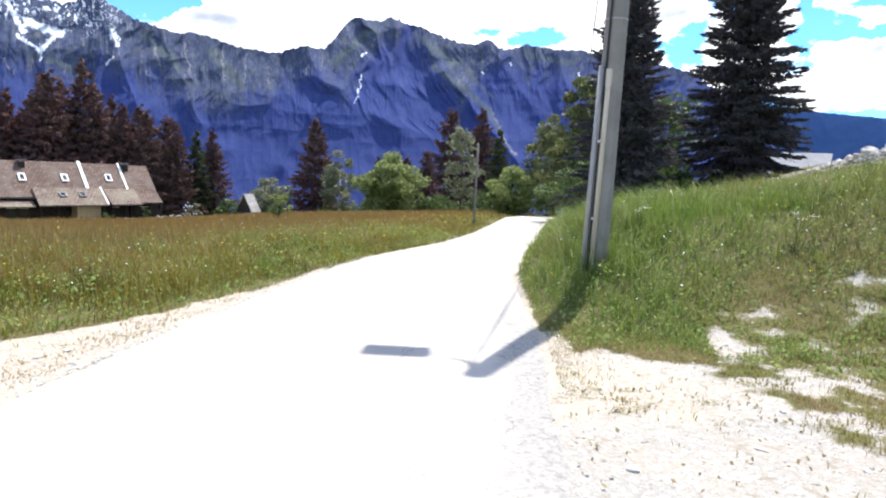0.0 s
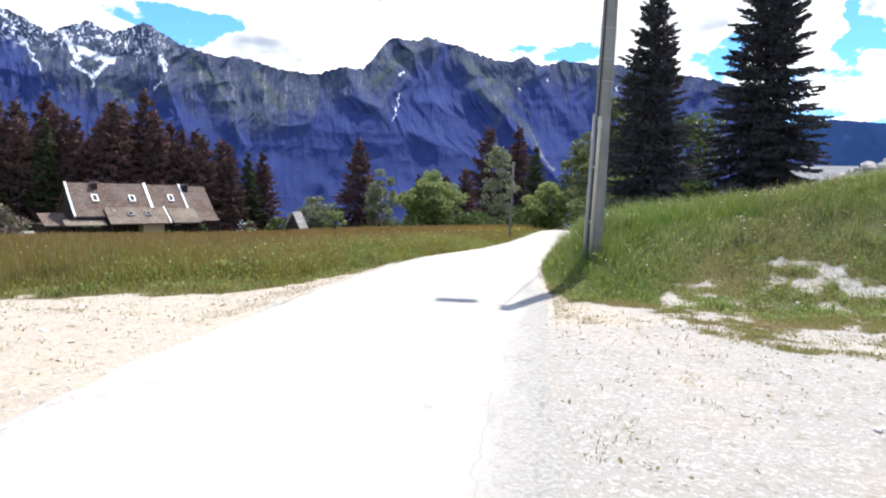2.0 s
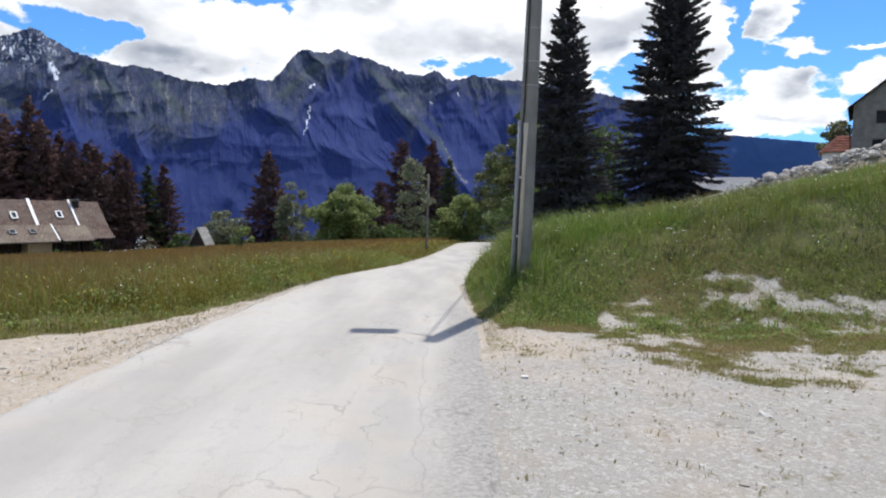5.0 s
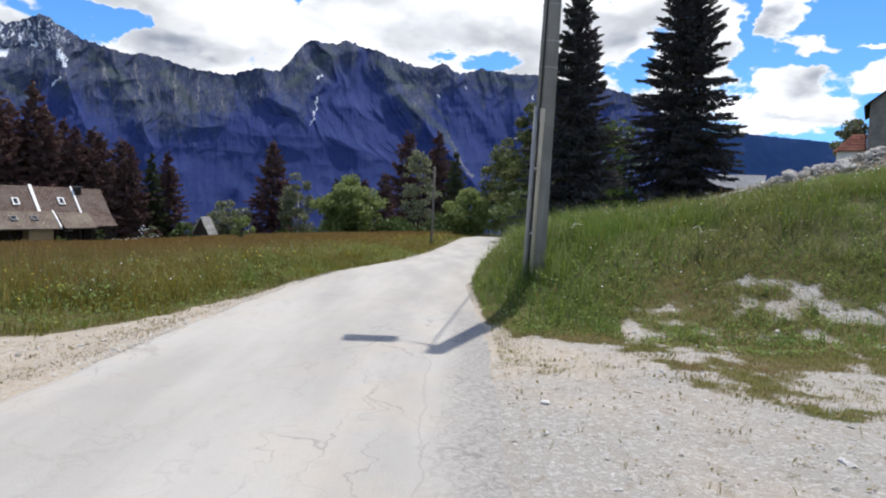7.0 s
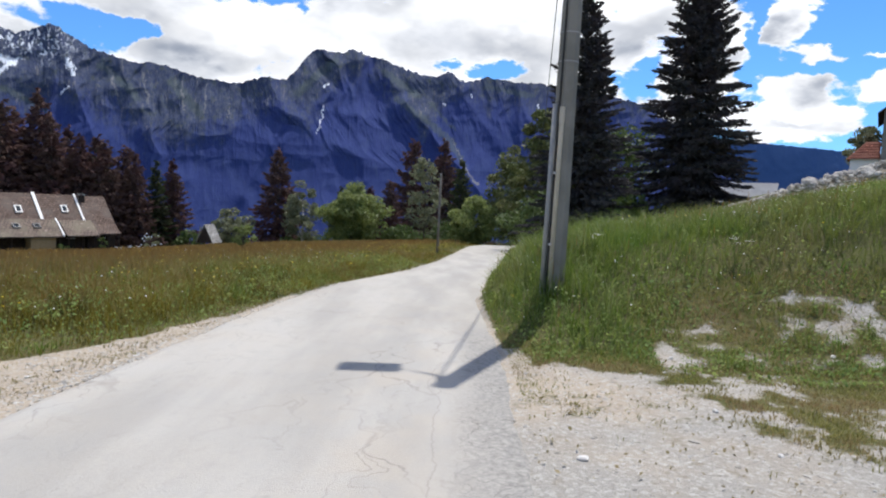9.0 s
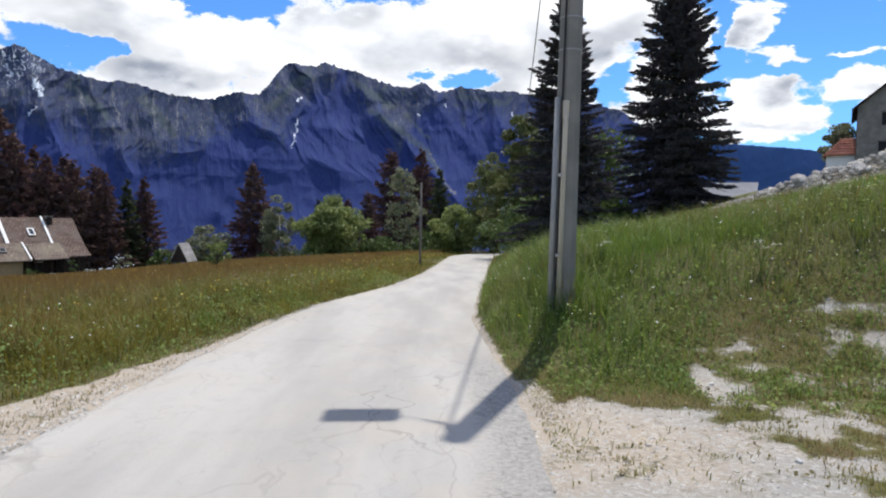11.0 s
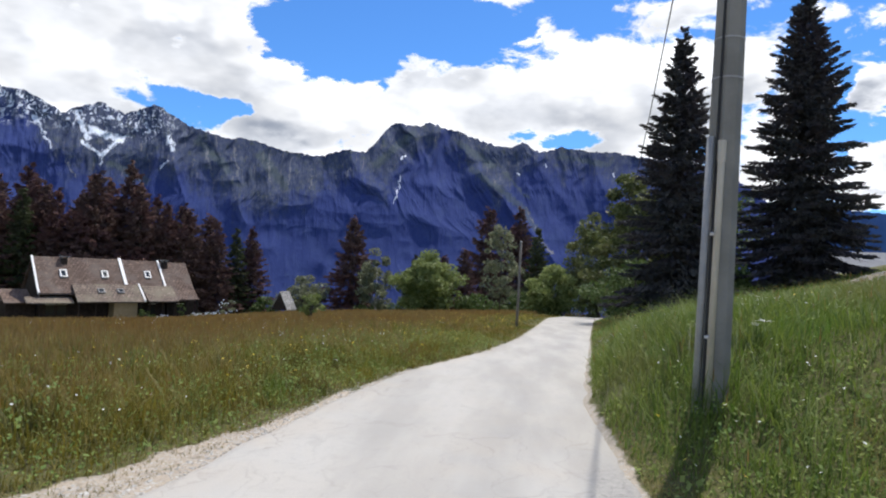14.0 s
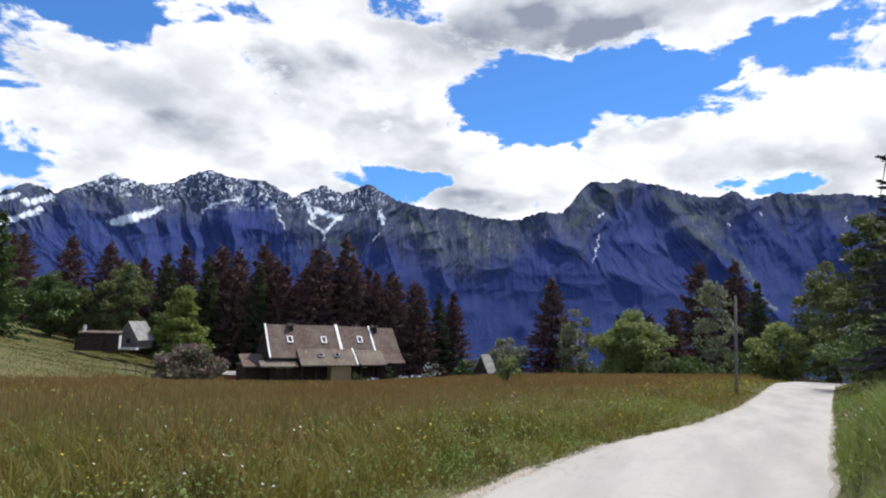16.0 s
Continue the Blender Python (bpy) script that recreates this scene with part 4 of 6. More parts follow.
wood(spruce_a, [(-25.6, 103.6, 9.0), (-73.1, 87.2, 12.4), (-58.6, 88.4, 12.6), (-47.4, 93.0, 8.2), (-87.6, 74.9, 12.5), (-5.5, 129.6, 13.6), (-8.1, 104.5, 4.7), (-79, 90, 13.5), (-66, 98, 11.5), (-52, 100, 9.5), (-11.5, 106, 3.6), (-96, 84, 11), (-64, 93, 10.5), (-76, 98, 13.0), (-47, 99, 8.0), (-70, 84, 9.5), (-88, 82, 11), (-97, 66, 13), (-104, 72, 14), (-91, 71, 13)])
wood(spruce_b, [(-56.1, 92.5, 14.8), (-80.3, 83.1, 13.1), (-73.3, 93.6, 14.2), (-63.6, 87.2, 10.0), (0.2, 132.7, 14.3), (-43.9, 94.7, 7.0), (-69, 90, 12.0), (-61, 95, 12.5), (-54.5, 97, 10.5), (-84, 95, 13), (-90, 88, 12.0), (-76.5, 84, 10.5), (-50.5, 92.5, 9.0), (-66, 88, 11.0), (-60.5, 90, 12), (-53.5, 91, 11.5), (-41, 101, 6.5)])
wood(larch, [(-42.1, 97.8, 6.0), (-73.6, 81.2, 10.8), (-79.2, 78.5, 10.6), (-58.3, 104.0, 7.0), (-67, 85, 9.6), (3.7, 124.7, 9.8), (-50, 97, 7.6), (-17, 112, 3.6)])
tall = conifer("spruce_tree", 16, 4.4, 25, M_DARKLEAF, "sunlit green spruce at the edge of the wood", 26, 9, 44, 0.05, 1.7, 0.85)
stand(tall, -72.3, 49.0, 0, 0.82)

stand(broadleaf("ash_tree", 12.6, 3.7, 31, M_OLIVE, "tall olive-green broadleaf tree beside the hut", leaves=12000, leaf=0.4, clumps=90, foot=0.02), -77, 69)
stand(broadleaf("broadleaf_tree", 8.5, 3.4, 32, M_DARKLEAF, "dark green broadleaf tree at the edge of the wood", leaves=7000, leaf=0.4, clumps=70, foot=0.02), -82, 62.3)
stand(broadleaf("broadleaf_tree", 8.0, 2.6, 33, M_OLIVE, "slender olive-green tree at the edge of the wood", leaves=6000, leaf=0.38, clumps=60, foot=0.02), -81, 66)
stand(broadleaf("maple_tree", 11.2, 2.9, 34, M_LIME, "bright yellow-green maple tree beside the hut", leaves=15000, leaf=0.34, clumps=110, squash=3.2, foot=0.02), -64.0, 67.2)
lilac = broadleaf("lilac_bush", 4.2, 3.2, 35, M_LILAC, "large lilac bush with faded pink blossom", "bush", 5200, 0.3, 44, 0.1, foot=0.0)
stand(lilac, -49.6, 54.5)
stand(broadleaf("willow_tree", 6.6, 3.6, 36, M_BIRCH, "grey-green willow behind the gabled hut", leaves=6000, leaf=0.36, foot=0.05), -31.5, 97.4)
stand(broadleaf("willow_tree", 3.6, 2.3, 44, M_DARKLEAF, "low green bush at the meadow's edge", "bush", 1800, 0.36, 30, 0.1, foot=0.0), -37.0, 96.5)
stand(broadleaf("round_bush_tree", 8.2, 3.9, 37, M_LEAF, "round sunlit green tree at the meadow's edge", leaves=14000, leaf=0.34, clumps=95, foot=0.0), -11.4, 84.5)
stand(broadleaf("birch_tree", 10.5, 2.9, 38, M_BIRCH, "pale grey-green birch beside a dark spruce", leaves=3400, leaf=0.4, bark=M_BIRCHBARK, foot=0.05), -20.5, 98)
stand(broadleaf("birch_tree", 9.0, 2.4, 43, M_DARKLEAF, "green birch beyond the round tree", leaves=2400, leaf=0.4, bark=M_BIRCHBARK, foot=0.05), -15.5, 103)
stand(broadleaf("birch_tree", 11.3, 2.15, 39, M_BIRCH, "tall thin-leaved birch beside the lane", leaves=3200, leaf=0.27, clumps=70, foot=0.0, trunk=0.12, forks=4), -1.9, 77.5)
stand(broadleaf("hazel_bush", 6.2, 3.0, 40, M_LEAF, "round green hazel bush where the lane bends", "bush", 10000, 0.32, 80, 0.15, foot=0.0), 4.0, 79.5)
stand(broadleaf("beech_tree", 12.8, 4.0, 41, M_OLIVE, "tall dark green beech above the lane's bend", leaves=9500, leaf=0.36, clumps=80, foot=0.02), 9.5, 82)
stand(broadleaf("beech_tree", 11.2, 2.8, 42, M_OLIVE, "tall leafy tree overhanging the lane", leaves=11000, leaf=0.27, clumps=80, foot=0.0), 8.3, 54.0)
stand(broadleaf("elder_bush", 4.4, 2.6, 45, M_DARKLEAF, "dark bush beneath the firs beside the lane", "bush", 3800, 0.22, 40, 0.1, foot=0.0), 7.4, 47.0)
stand(broadleaf("ash_tree", 9.0, 3.2, 46, M_DARKLEAF, "leafy dark green tree between the two firs", leaves=4500, leaf=0.28, clumps=50, foot=0.05), 14.2, 54)
stand(broadleaf("low_bush", 3.0, 2.6, 47, M_DARKLEAF, "low dark bush at the meadow's edge", "bush", 2000, 0.32, 30, 0.1, foot=0.0), -5.4, 88)
for i, (x, y, h, w) in enumerate([(10.5, 70, 4.0, 3.2), (13.5, 64, 4.5, 3.2), (14.5, 76, 4.5, 3.6), (0.5, 92, 3.4, 3.4), (-14.5, 95, 3.0, 3.0), (-21, 101, 3.0, 2.8), (11.5, 45, 2.6, 2.4), (12.5, 50, 3.5, 2.8), (8.8, 92, 5.0, 3.6), (12.5, 105, 8.0, 4.5), (20.5, 84, 6.0, 4.0)]):
    stand(broadleaf("low_bush", h, w, 70 + i, M_DARKLEAF, "low dense dark bush at the edge of the trees", "bush", 2600, 0.32, 34, 0.1, foot=0.0), x, y)
sapling = broadleaf("sapling", 2.8, 0.95, 48, M_LEAF, "young leafy sapling standing in the meadow", "tree", 620, 0.22, 22, 0.2, foot=0.3, lean=0.25)
stand(sapling, -10.3, 35.2, 0, 0.62)

# ---- street light pole ----
POLE = (1.59, 10.71)
pz = float(land(*POLE)) - 0.3
pole = thing("street_lamp", pose(POLE[0], POLE[1], pz, 0, 1.05, 0), "octagonal grey concrete pole with lamp arm and cable pipes", "street lamp")
TOP = 8.06 - pz
bm = bmesh.new()
tube(bm, [(0, 0, 0), (0, 0, TOP * 0.5), (0, 0, TOP)], [0.172, 0.142, 0.115], 8, math.pi / 8)
bmesh.ops.bevel(bm, geom=[e for e in bm.edges if abs(e.verts[0].co.z - e.verts[1].co.z) > 1], offset=0.012, segments=1, affect="EDGES")
part("shaft", bm, M_CONCRETE, pole)
for h in (3.55, 3.95, 4.5, 5.1, 6.0, 7.0):
    bm = bmesh.new()
    r = 0.172 - 0.057 * h / TOP + 0.004
    tube(bm, [(0, 0, h), (0, 0, h + 0.018)], [r, r], 16, 0, False)
    part("strap", bm, M_CONDUIT2, pole, "thin steel strap")
bm = bmesh.new()
tube(bm, [(-0.075, -0.165, 0.25), (-0.06, -0.145, 2.7 - pz), (-0.06, -0.143, 2.92 - pz)], [0.034, 0.034, 0.034], 10)
pipe = part("cable_pipe", bm, M_CONDUIT, pole, "cream plastic cable pipe", True)
bm = bmesh.new()
tube(bm, [(-0.06, -0.144, 2.72 - pz), (-0.06, -0.143, 2.93 - pz)], [0.041, 0.041], 10)
part("collar", bm, M_CONDUIT, pipe)
bm = bmesh.new()
tube(bm, [(-0.165, -0.08, 0.25), (-0.148, -0.07, 2.98 - pz)], [0.038, 0.038], 10)
part("cable_pipe", bm, M_CONDUIT2, pole, "grey metal cable pipe", True)
bm = bmesh.new()
tube(bm, [(-0.115, -0.135, 0.3), (-0.1, -0.118, 3.2 - pz), (-0.085, -0.1, 5.2), (-0.06, -0.085, TOP - 0.1)], [0.014, 0.014, 0.012, 0.012], 6)
part("cable", bm, M_BLACK, pole, "black cable")
for h in (0.9, 1.9):
    bm = bmesh.new()
    tube(bm, [(-0.13, -0.17, h + 0.1), (-0.1, -0.19, h + 0.1)], [0.02, 0.02], 6)
    part("clip", bm, M_STEEL, pole)
bm = bmesh.new()
tube(bm, [(0, 0, TOP - 0.5), (-0.21, 0.25, TOP - 0.31), (-0.48, 0.51, TOP - 0.14)], [0.025, 0.022, 0.02], 8)
part("lamp_arm", bm, M_STEEL, pole, "slim steel bracket", True)
bm = bmesh.new()
box(bm, -1.03, -0.45, 0.36, 0.67, TOP - 0.2, TOP - 0.08)
bmesh.ops.bevel(bm, geom=bm.edges[:], offset=0.02, segments=2, affect="EDGES")
head = part("lamp_head", bm, M_STEEL, pole, "flat rectangular lamp head")
bm = bmesh.new()
box(bm, -0.99, -0.51, 0.39, 0.64, TOP - 0.215, TOP - 0.199)
part("lamp_glass", bm, M_CONDUIT, head)
bm = bmesh.new()
tube(bm, [(-0.08, 0.02, TOP - 0.2), (-0.08, 0.2, TOP - 0.2)], [0.03, 0.04], 8)
part("insulator", bm, M_CONDUIT2, pole)

# overhead cable to the next pole
far_pole = thing("utility_pole", on_land(8.5, 58.8, -0.3), "weathered wooden utility pole among roadside trees", "utility pole")
fz = 7.0 - float(land(8.5, 58.8))
bm = bmesh.new()
tube(bm, [(0, 0, 0), (0, 0, fz)], [0.14, 0.1], 10)
part("shaft", bm, M_POLEWOOD, far_pole, smooth=True)
bm = bmesh.new()
a, b = Vector((POLE[0] + 0.06, POLE[1] + 0.14, 7.9)), Vector((8.5, 58.8, 6.4))
pts = [a.lerp(b, s / 24) - Vector((0, 0, 0.75 * 4 * (s / 24) * (1 - s / 24))) for s in range(25)]
tube(bm, pts, [0.014] * 25, 6)
wire = part("overhead_cable", bm, M_BLACK, None, "thin black overhead cable strung from the street pole", True)
tagged(wire, category="cable")

small_pole = thing("utility_pole", on_land(-0.16, 37.84, -0.35, 0), "short weathered wooden pole in the meadow beside the lane", "utility pole")
bm = bmesh.new()
tube(bm, [(0, 0, 0), (0.03, 0, 2.4), (0.05, 0, 4.8)], [0.075, 0.068, 0.06], 10)
part("shaft", bm, M_PALEPOLE, small_pole, smooth=True)
bm = bmesh.new()
tube(bm, [(0.05, 0, 4.8), (0.05, 0, 4.85)], [0.068, 0.03], 10)
part("cap", bm, M_CONDUIT2, small_pole)

# ---- farmhouse ----
def tile_colour(a, b, c):
    def build(n, place):
        o = n.add("ShaderNodeTexCoord").outputs["Object"]
        s = n.add("ShaderNodeSeparateXYZ", {0: o})
        uv = n.add("ShaderNodeCombineXYZ", {0: s.outputs[0], 1: n.math("MULTIPLY", s.outputs[2], 1.4), 2: 0.0}).outputs[0]
        br = n.add("ShaderNodeTexBrick", {"Vector": uv, "Color1": (*a, 1), "Color2": (*b, 1), "Mortar": (*[v * 0.45 for v in a], 1), "Scale": 1.0, "Brick Width": 0.34, "Row Height": 0.3, "Mortar Size": 0.03, "Bias": -0.2})
        col = n.mix(n.step(n.noise(o, 0.7, 5.0), 0.4, 0.7), br.outputs["Color"], c)
        return n.mix(n.math("MULTIPLY", n.step(n.noise(o, 3.4, 4.0, 0.7), 0.56, 0.68), 0.55), col, [min(1.0, v * 1.9) for v in b])
    return build


M_ROOF = material("old_brown_tiles", tile_colour((0.12, 0.083, 0.068), (0.19, 0.135, 0.108), (0.145, 0.115, 0.098)), 0.9, 0.2, grain(14, 0.03))
M_MOSSY = material("mossy_brown_tiles", tile_colour((0.155, 0.118, 0.098), (0.235, 0.185, 0.15), (0.19, 0.165, 0.125)), 0.9, 0.2, grain(14, 0.03))
M_SLATE = material("grey_slates", tile_colour((0.26, 0.25, 0.24), (0.36, 0.35, 0.33), (0.32, 0.31, 0.29)), 0.9, 0.2, grain(14, 0.03))
M_SHINGLE = material("pale_shingles", tile_colour((0.3, 0.29, 0.28), (0.46, 0.45, 0.43), (0.2, 0.19, 0.18)), 0.9, 0.2, grain(14, 0.03))
M_SHEET = material("grey_sheet_roof", two_tone((0.17, 0.178, 0.19), (0.23, 0.235, 0.25), 1.5), 0.9, 0.1)
M_PLASTER = material("grey_plaster", two_tone((0.12, 0.105, 0.095), (0.2, 0.18, 0.165), 1.2, 9.0), 0.95, 0.1, grain(18, 0.01))
M_WHITE = material("white_paint", two_tone((0.72, 0.71, 0.69), (0.82, 0.81, 0.79), 2.0), 0.6, 0.3)
M_DARKWOOD = material("dark_stained_boards", two_tone((0.022, 0.017, 0.014), (0.055, 0.04, 0.032), 3.0, 10.0), 0.85, 0.2, grain(25, 0.01))
M_YELLOW = material("ochre_boards", two_tone((0.30, 0.22, 0.12), (0.40, 0.30, 0.17), 3.0), 0.85, 0.2, grain(25, 0.01))
M_STONE = material("grey_rubble_wall", two_tone((0.165, 0.155, 0.142), (0.28, 0.265, 0.242), 1.6, 6.0, (0.11, 0.1, 0.092)), 0.95, 0.1, grain(9, 0.06))
M_GLASS = material("dark_window_glass", two_tone((0.02, 0.025, 0.03), (0.03, 0.035, 0.04), 2.0), 0.08, 0.6)
M_RED = material("red_clay_tiles", tile_colour((0.24, 0.085, 0.06), (0.34, 0.125, 0.085), (0.28, 0.12, 0.085)), 0.85, 0.2, grain(14, 0.03))
M_ROCK = material("pale_limestone", two_tone((0.36, 0.335, 0.3), (0.6, 0.575, 0.53), 2.2, 7.0, (0.2, 0.18, 0.155)), 0.95, 0.15, grain(12, 0.05))
M_STRAW = material("dry_earth", two_tone((0.16, 0.135, 0.1), (0.26, 0.23, 0.18), 1.5, 6.0, (0.36, 0.35, 0.32)), 0.95, 0.1)


def wall_box(name, x0, x1, y0, y1, z0, z1, mat, parent, label=""):
    bm = bmesh.new()
    box(bm, x0, x1, y0, y1, z0, z1)
    return part(name, bm, mat, parent, label)


def roof_strip(name, x0, x1, profile, mat, parent, thick=0.16, label=""):
    """A roof over x0 to x1 that follows a profile of (y, z) from the ridge down; bends included."""
    bm = bmesh.new()
    n = max(2, int((x1 - x0) / 0.8))
    rows = []
    for s in (0, -thick):
        rows.append([[bm.verts.new((x0 + (x1 - x0) * i / n, y, z + s + (0.03 * noise.noise((x0 + 1.3 * i, y, z)) if 0 < i < n else 0))) for i in range(n + 1)] for y, z in profile])
    for k, g in enumerate(rows):
        for a, b in zip(g, g[1:]):
            for i in range(n):
                f = (a[i], a[i + 1], b[i + 1], b[i])
                bm.faces.new(f if k == 0 else f[::-1])
    up, dn = rows
    for i in range(n):
        bm.faces.new((up[0][i], dn[0][i], dn[0][i + 1], up[0][i + 1]))
        bm.faces.new((up[-1][i + 1], dn[-1][i + 1], dn[-1][i], up[-1][i]))
    for j in range(len(profile) - 1):
        bm.faces.new((up[j][0], up[j + 1][0], dn[j + 1][0], dn[j][0]))
        bm.faces.new((up[j + 1][n], up[j][n], dn[j][n], dn[j + 1][n]))
    return part(name, bm, mat, parent, label)


def verge(x, profile, parent, wide=0.22, lift=0.1):
    bm = bmesh.new()
    for (y0, z0), (y1, z1) in zip(profile, profile[1:]):
        slab(bm, [(x - wide / 2, y0, z0 + lift), (x + wide / 2, y0, z0 + lift), (x + wide / 2, y1, z1 + lift), (x - wide / 2, y1, z1 + lift)], 0.2)
    return part("verge", bm, M_WHITE, parent, "white verge board")


def skylight(x, y, z, slope, parent, w=0.75, l=0.95, rim=0.12, mat=None):
    m = Matrix.Translation((x, y, z)) @ Matrix.Rotation(slope, 4, "X")
    bm = bmesh.new()
    for a in ((-w / 2, -w / 2 + rim, -l / 2, l / 2), (w / 2 - rim, w / 2, -l / 2, l / 2), (-w / 2 + rim, w / 2 - rim, -l / 2, -l / 2 + rim), (-w / 2 + rim, w / 2 - rim, l / 2 - rim, l / 2)):
        box(bm, a[0], a[1], a[2], a[3], 0.0, 0.14, m)
    s = part("skylight", bm, mat or M_WHITE, parent, "grey-framed skylight" if mat else "white-framed skylight")
    bm = bmesh.new()
    box(bm, -w / 2 + rim, w / 2 - rim, -l / 2 + rim, l / 2 - rim, 0.02, 0.06, m)
    part("pane", bm, M_GLASS, s)


def farmhouse():
    h = thing("farmhouse", pose(-45.1, 72.5, -6.05, 0, 0, 52) @ Matrix.Diagonal((1.08, 1, 1, 1)), "long low farmhouse with brown tiled roof and white verges", "house")
    R, E = 6.85, 2.75  # ridge and eave
    fr = [(0, R), (-2.9, 3.75), (-4.3, 2.75)]
    back = [(0, R), (3.8, 3.0)]
    secs = [(-7.5, 0.45), (0.45, 4.4), (4.4, 7.5)]
    for i, (a, b) in enumerate(secs):
        dz = (0, -0.05, -0.12)[i]
        prof = [(y, z + dz) for y, z in fr]
        roof = roof_strip("roof", a, b, prof if i else prof[:2] + [(-3.5, 3.2)], M_ROOF, h, label="weathered brown tiled roof")
        roof_strip("roof", a, b, [(y, z + dz) for y, z in back], M_ROOF, h)
        wall_box("wall", a + 0.2, b - 0.001, -3.0, 3.2, 0, 2.9, M_DARKWOOD, h, "dark timber wall")
    for x in (-7.3, 7.35):
        bm = bmesh.new()
        vs = [bm.verts.new(p) for p in ((x, -3.0, 2.9), (x, 3.2, 2.9), (x, 0, R - 0.3))]
        ws = [bm.verts.new((p.co.x - 0.2 if x > 0 else p.co.x + 0.2, p.co.y, p.co.z)) for p in vs]
        bm.faces.new(vs)
        bm.faces.new(ws[::-1])
        for k in range(3):
            bm.faces.new((vs[k], ws[k], ws[(k + 1) % 3], vs[(k + 1) % 3]))
        part("gable", bm, M_DARKWOOD, h)
    verge(-7.5, fr[:2] + [(-3.5, 3.2)], h, 0.18)
    verge(0.45, fr, h, 0.3, 0.16)
    verge(4.4, fr[:2], h, 0.2, 0.1)
    verge(1.62, [(-2.75, 4.2), (-5.0, 2.5)], h, 0.14, 0.08)
    # lean-to roofs over the front
    roof_strip("lean_to_roof", -4.6, 1.6, [(-2.75, 4.15), (-5.0, 2.45)], M_MOSSY, h, 0.14, "mossy brown lean-to roof")
    roof_strip("lean_to_roof", 1.9, 5.0, [(-2.8, 4.05), (-5.1, 2.5)], M_MOSSY, h, 0.14, "brown lean-to roof")
    roof_strip("lean_to_roof", -8.6, -4.7, [(-3.2, 2.85), (-4.4, 2.3)], M_MOSSY, h, 0.12, "brown porch roof")
    roof_strip("lean_to_roof", -10.0, -7.6, [(0.5, 3.4), (-2.6, 2.2)], M_ROOF, h, 0.14, "low brown side roof")
    wall_box("wall", -9.8, -7.4, -2.2, 2.5, 0, 2.2, M_DARKWOOD, h)
    wall_box("wall", -1.2, 1.0, -4.6, -3.0, 0, 2.35, M_YELLOW, h, "ochre boarded porch wall")
    for x in (-4.3, -2.8, 1.4, 2.2, 3.6, 4.8, 6.2, 7.2):
        wall_box("post", x - 0.07, x + 0.07, -4.55, -4.41, 0, 2.6, M_DARKWOOD, h)
    wall_box("railing", 2.0, 7.2, -4.62, -4.55, 0.75, 0.9, M_DARKWOOD, h)
    sl = math.atan2(3.1, 2.9)
    for x, d in ((-5.1, 1.62), (-1.35, 1.62), (2.9, 1.5)):
        skylight(x, -d, R - d * 3.1 / 2.9 + 0.02 - (0.05 if x > 0.45 else 0), sl, h, 0.62, 1.0)
    for x in (-2.2, -0.4):
        skylight(x, -3.7, 3.45, math.atan2(1.7, 2.25), h, 0.62, 0.7, 0.1, M_SLATE)
    for x in (-4.8, 5.0):
        c = wall_box("chimney", x - 0.24, x + 0.24, -0.7, -0.2, R - 1.2, R - 0.12, M_DARKWOOD, h, "dark chimney")
        wall_box("cap", x - 0.38, x + 0.38, -0.83, -0.07, R + 0.06, R + 0.13, M_SLATE, c)
        wall_box("cap_leg", x - 0.28, x - 0.18, -0.7, -0.2, R - 0.12, R + 0.06, M_STONE, c)
        wall_box("cap_leg", x + 0.18, x + 0.28, -0.7, -0.2, R - 0.12, R + 0.06, M_STONE, c)
    for x in (-6.4, -5.4, 3.0, 6.0):
        w = wall_box("window", x - 0.35, x + 0.35, -3.04, -2.995, 1.0, 2.0, M_GLASS, h)
        wall_box("frame", x - 0.42, x + 0.42, -3.06, -3.03, 2.0, 2.07, M_WHITE, w)
    return h


farmhouse()


def hut(m, label, w, l, wall_h, ridge_h, wall_mat, roof_mat, over=0.35):
    """A small gabled house: ridge along x, gables at both ends."""
    h = thing("hut", m, label, "hut")
    bm = bmesh.new()
    prof = [(-w / 2, 0), (w / 2, 0), (w / 2, wall_h), (0, ridge_h), (-w / 2, wall_h)]
    a = [bm.verts.new((-l / 2, y, z)) for y, z in prof]
    b = [bm.verts.new((l / 2, y, z)) for y, z in prof]
    bm.faces.new(a)
    bm.faces.new(b[::-1])
    for i in range(5):
        bm.faces.new((a[i], a[(i + 1) % 5], b[(i + 1) % 5], b[i]))
    part("wall", bm, wall_mat, h)
    k = (ridge_h - wall_h) / (w / 2)
    for s in (-1, 1):
        roof_strip("roof", -l / 2 - over, l / 2 + over, [(0, ridge_h + 0.16), (s * (w / 2 + over), wall_h - k * over + 0.16)], roof_mat, h, 0.14)
    return h


# cottage and shed on the hill
cot = hut(pose(-66.6, 62.6, -2.5, 0, 0, 100) @ Matrix.Scale(0.63, 4), "small grey-roofed cottage with dull plastered walls", 4.2, 4.2, 1.9, 4.9, M_PLASTER, M_SLATE)
wall_box("window", -2.36, -2.29, -0.6, 0.2, 0.9, 1.8, M_GLASS, cot)
wall_box("terrace", -3.0, -2.3, -2.6, 2.4, -0.3, 0.12, M_WHITE, cot, "white stone terrace edge")
wall_box("chimney", 0.6, 1.0, 0.1, 0.5, 3.9, 4.9, M_STONE, cot)
shed = thing("shed", pose(-66.3, 57.6, -2.3, 0, 0, 40) @ Matrix.Scale(0.75, 4), "low dark brown wooden shed with flat roof", "shed")
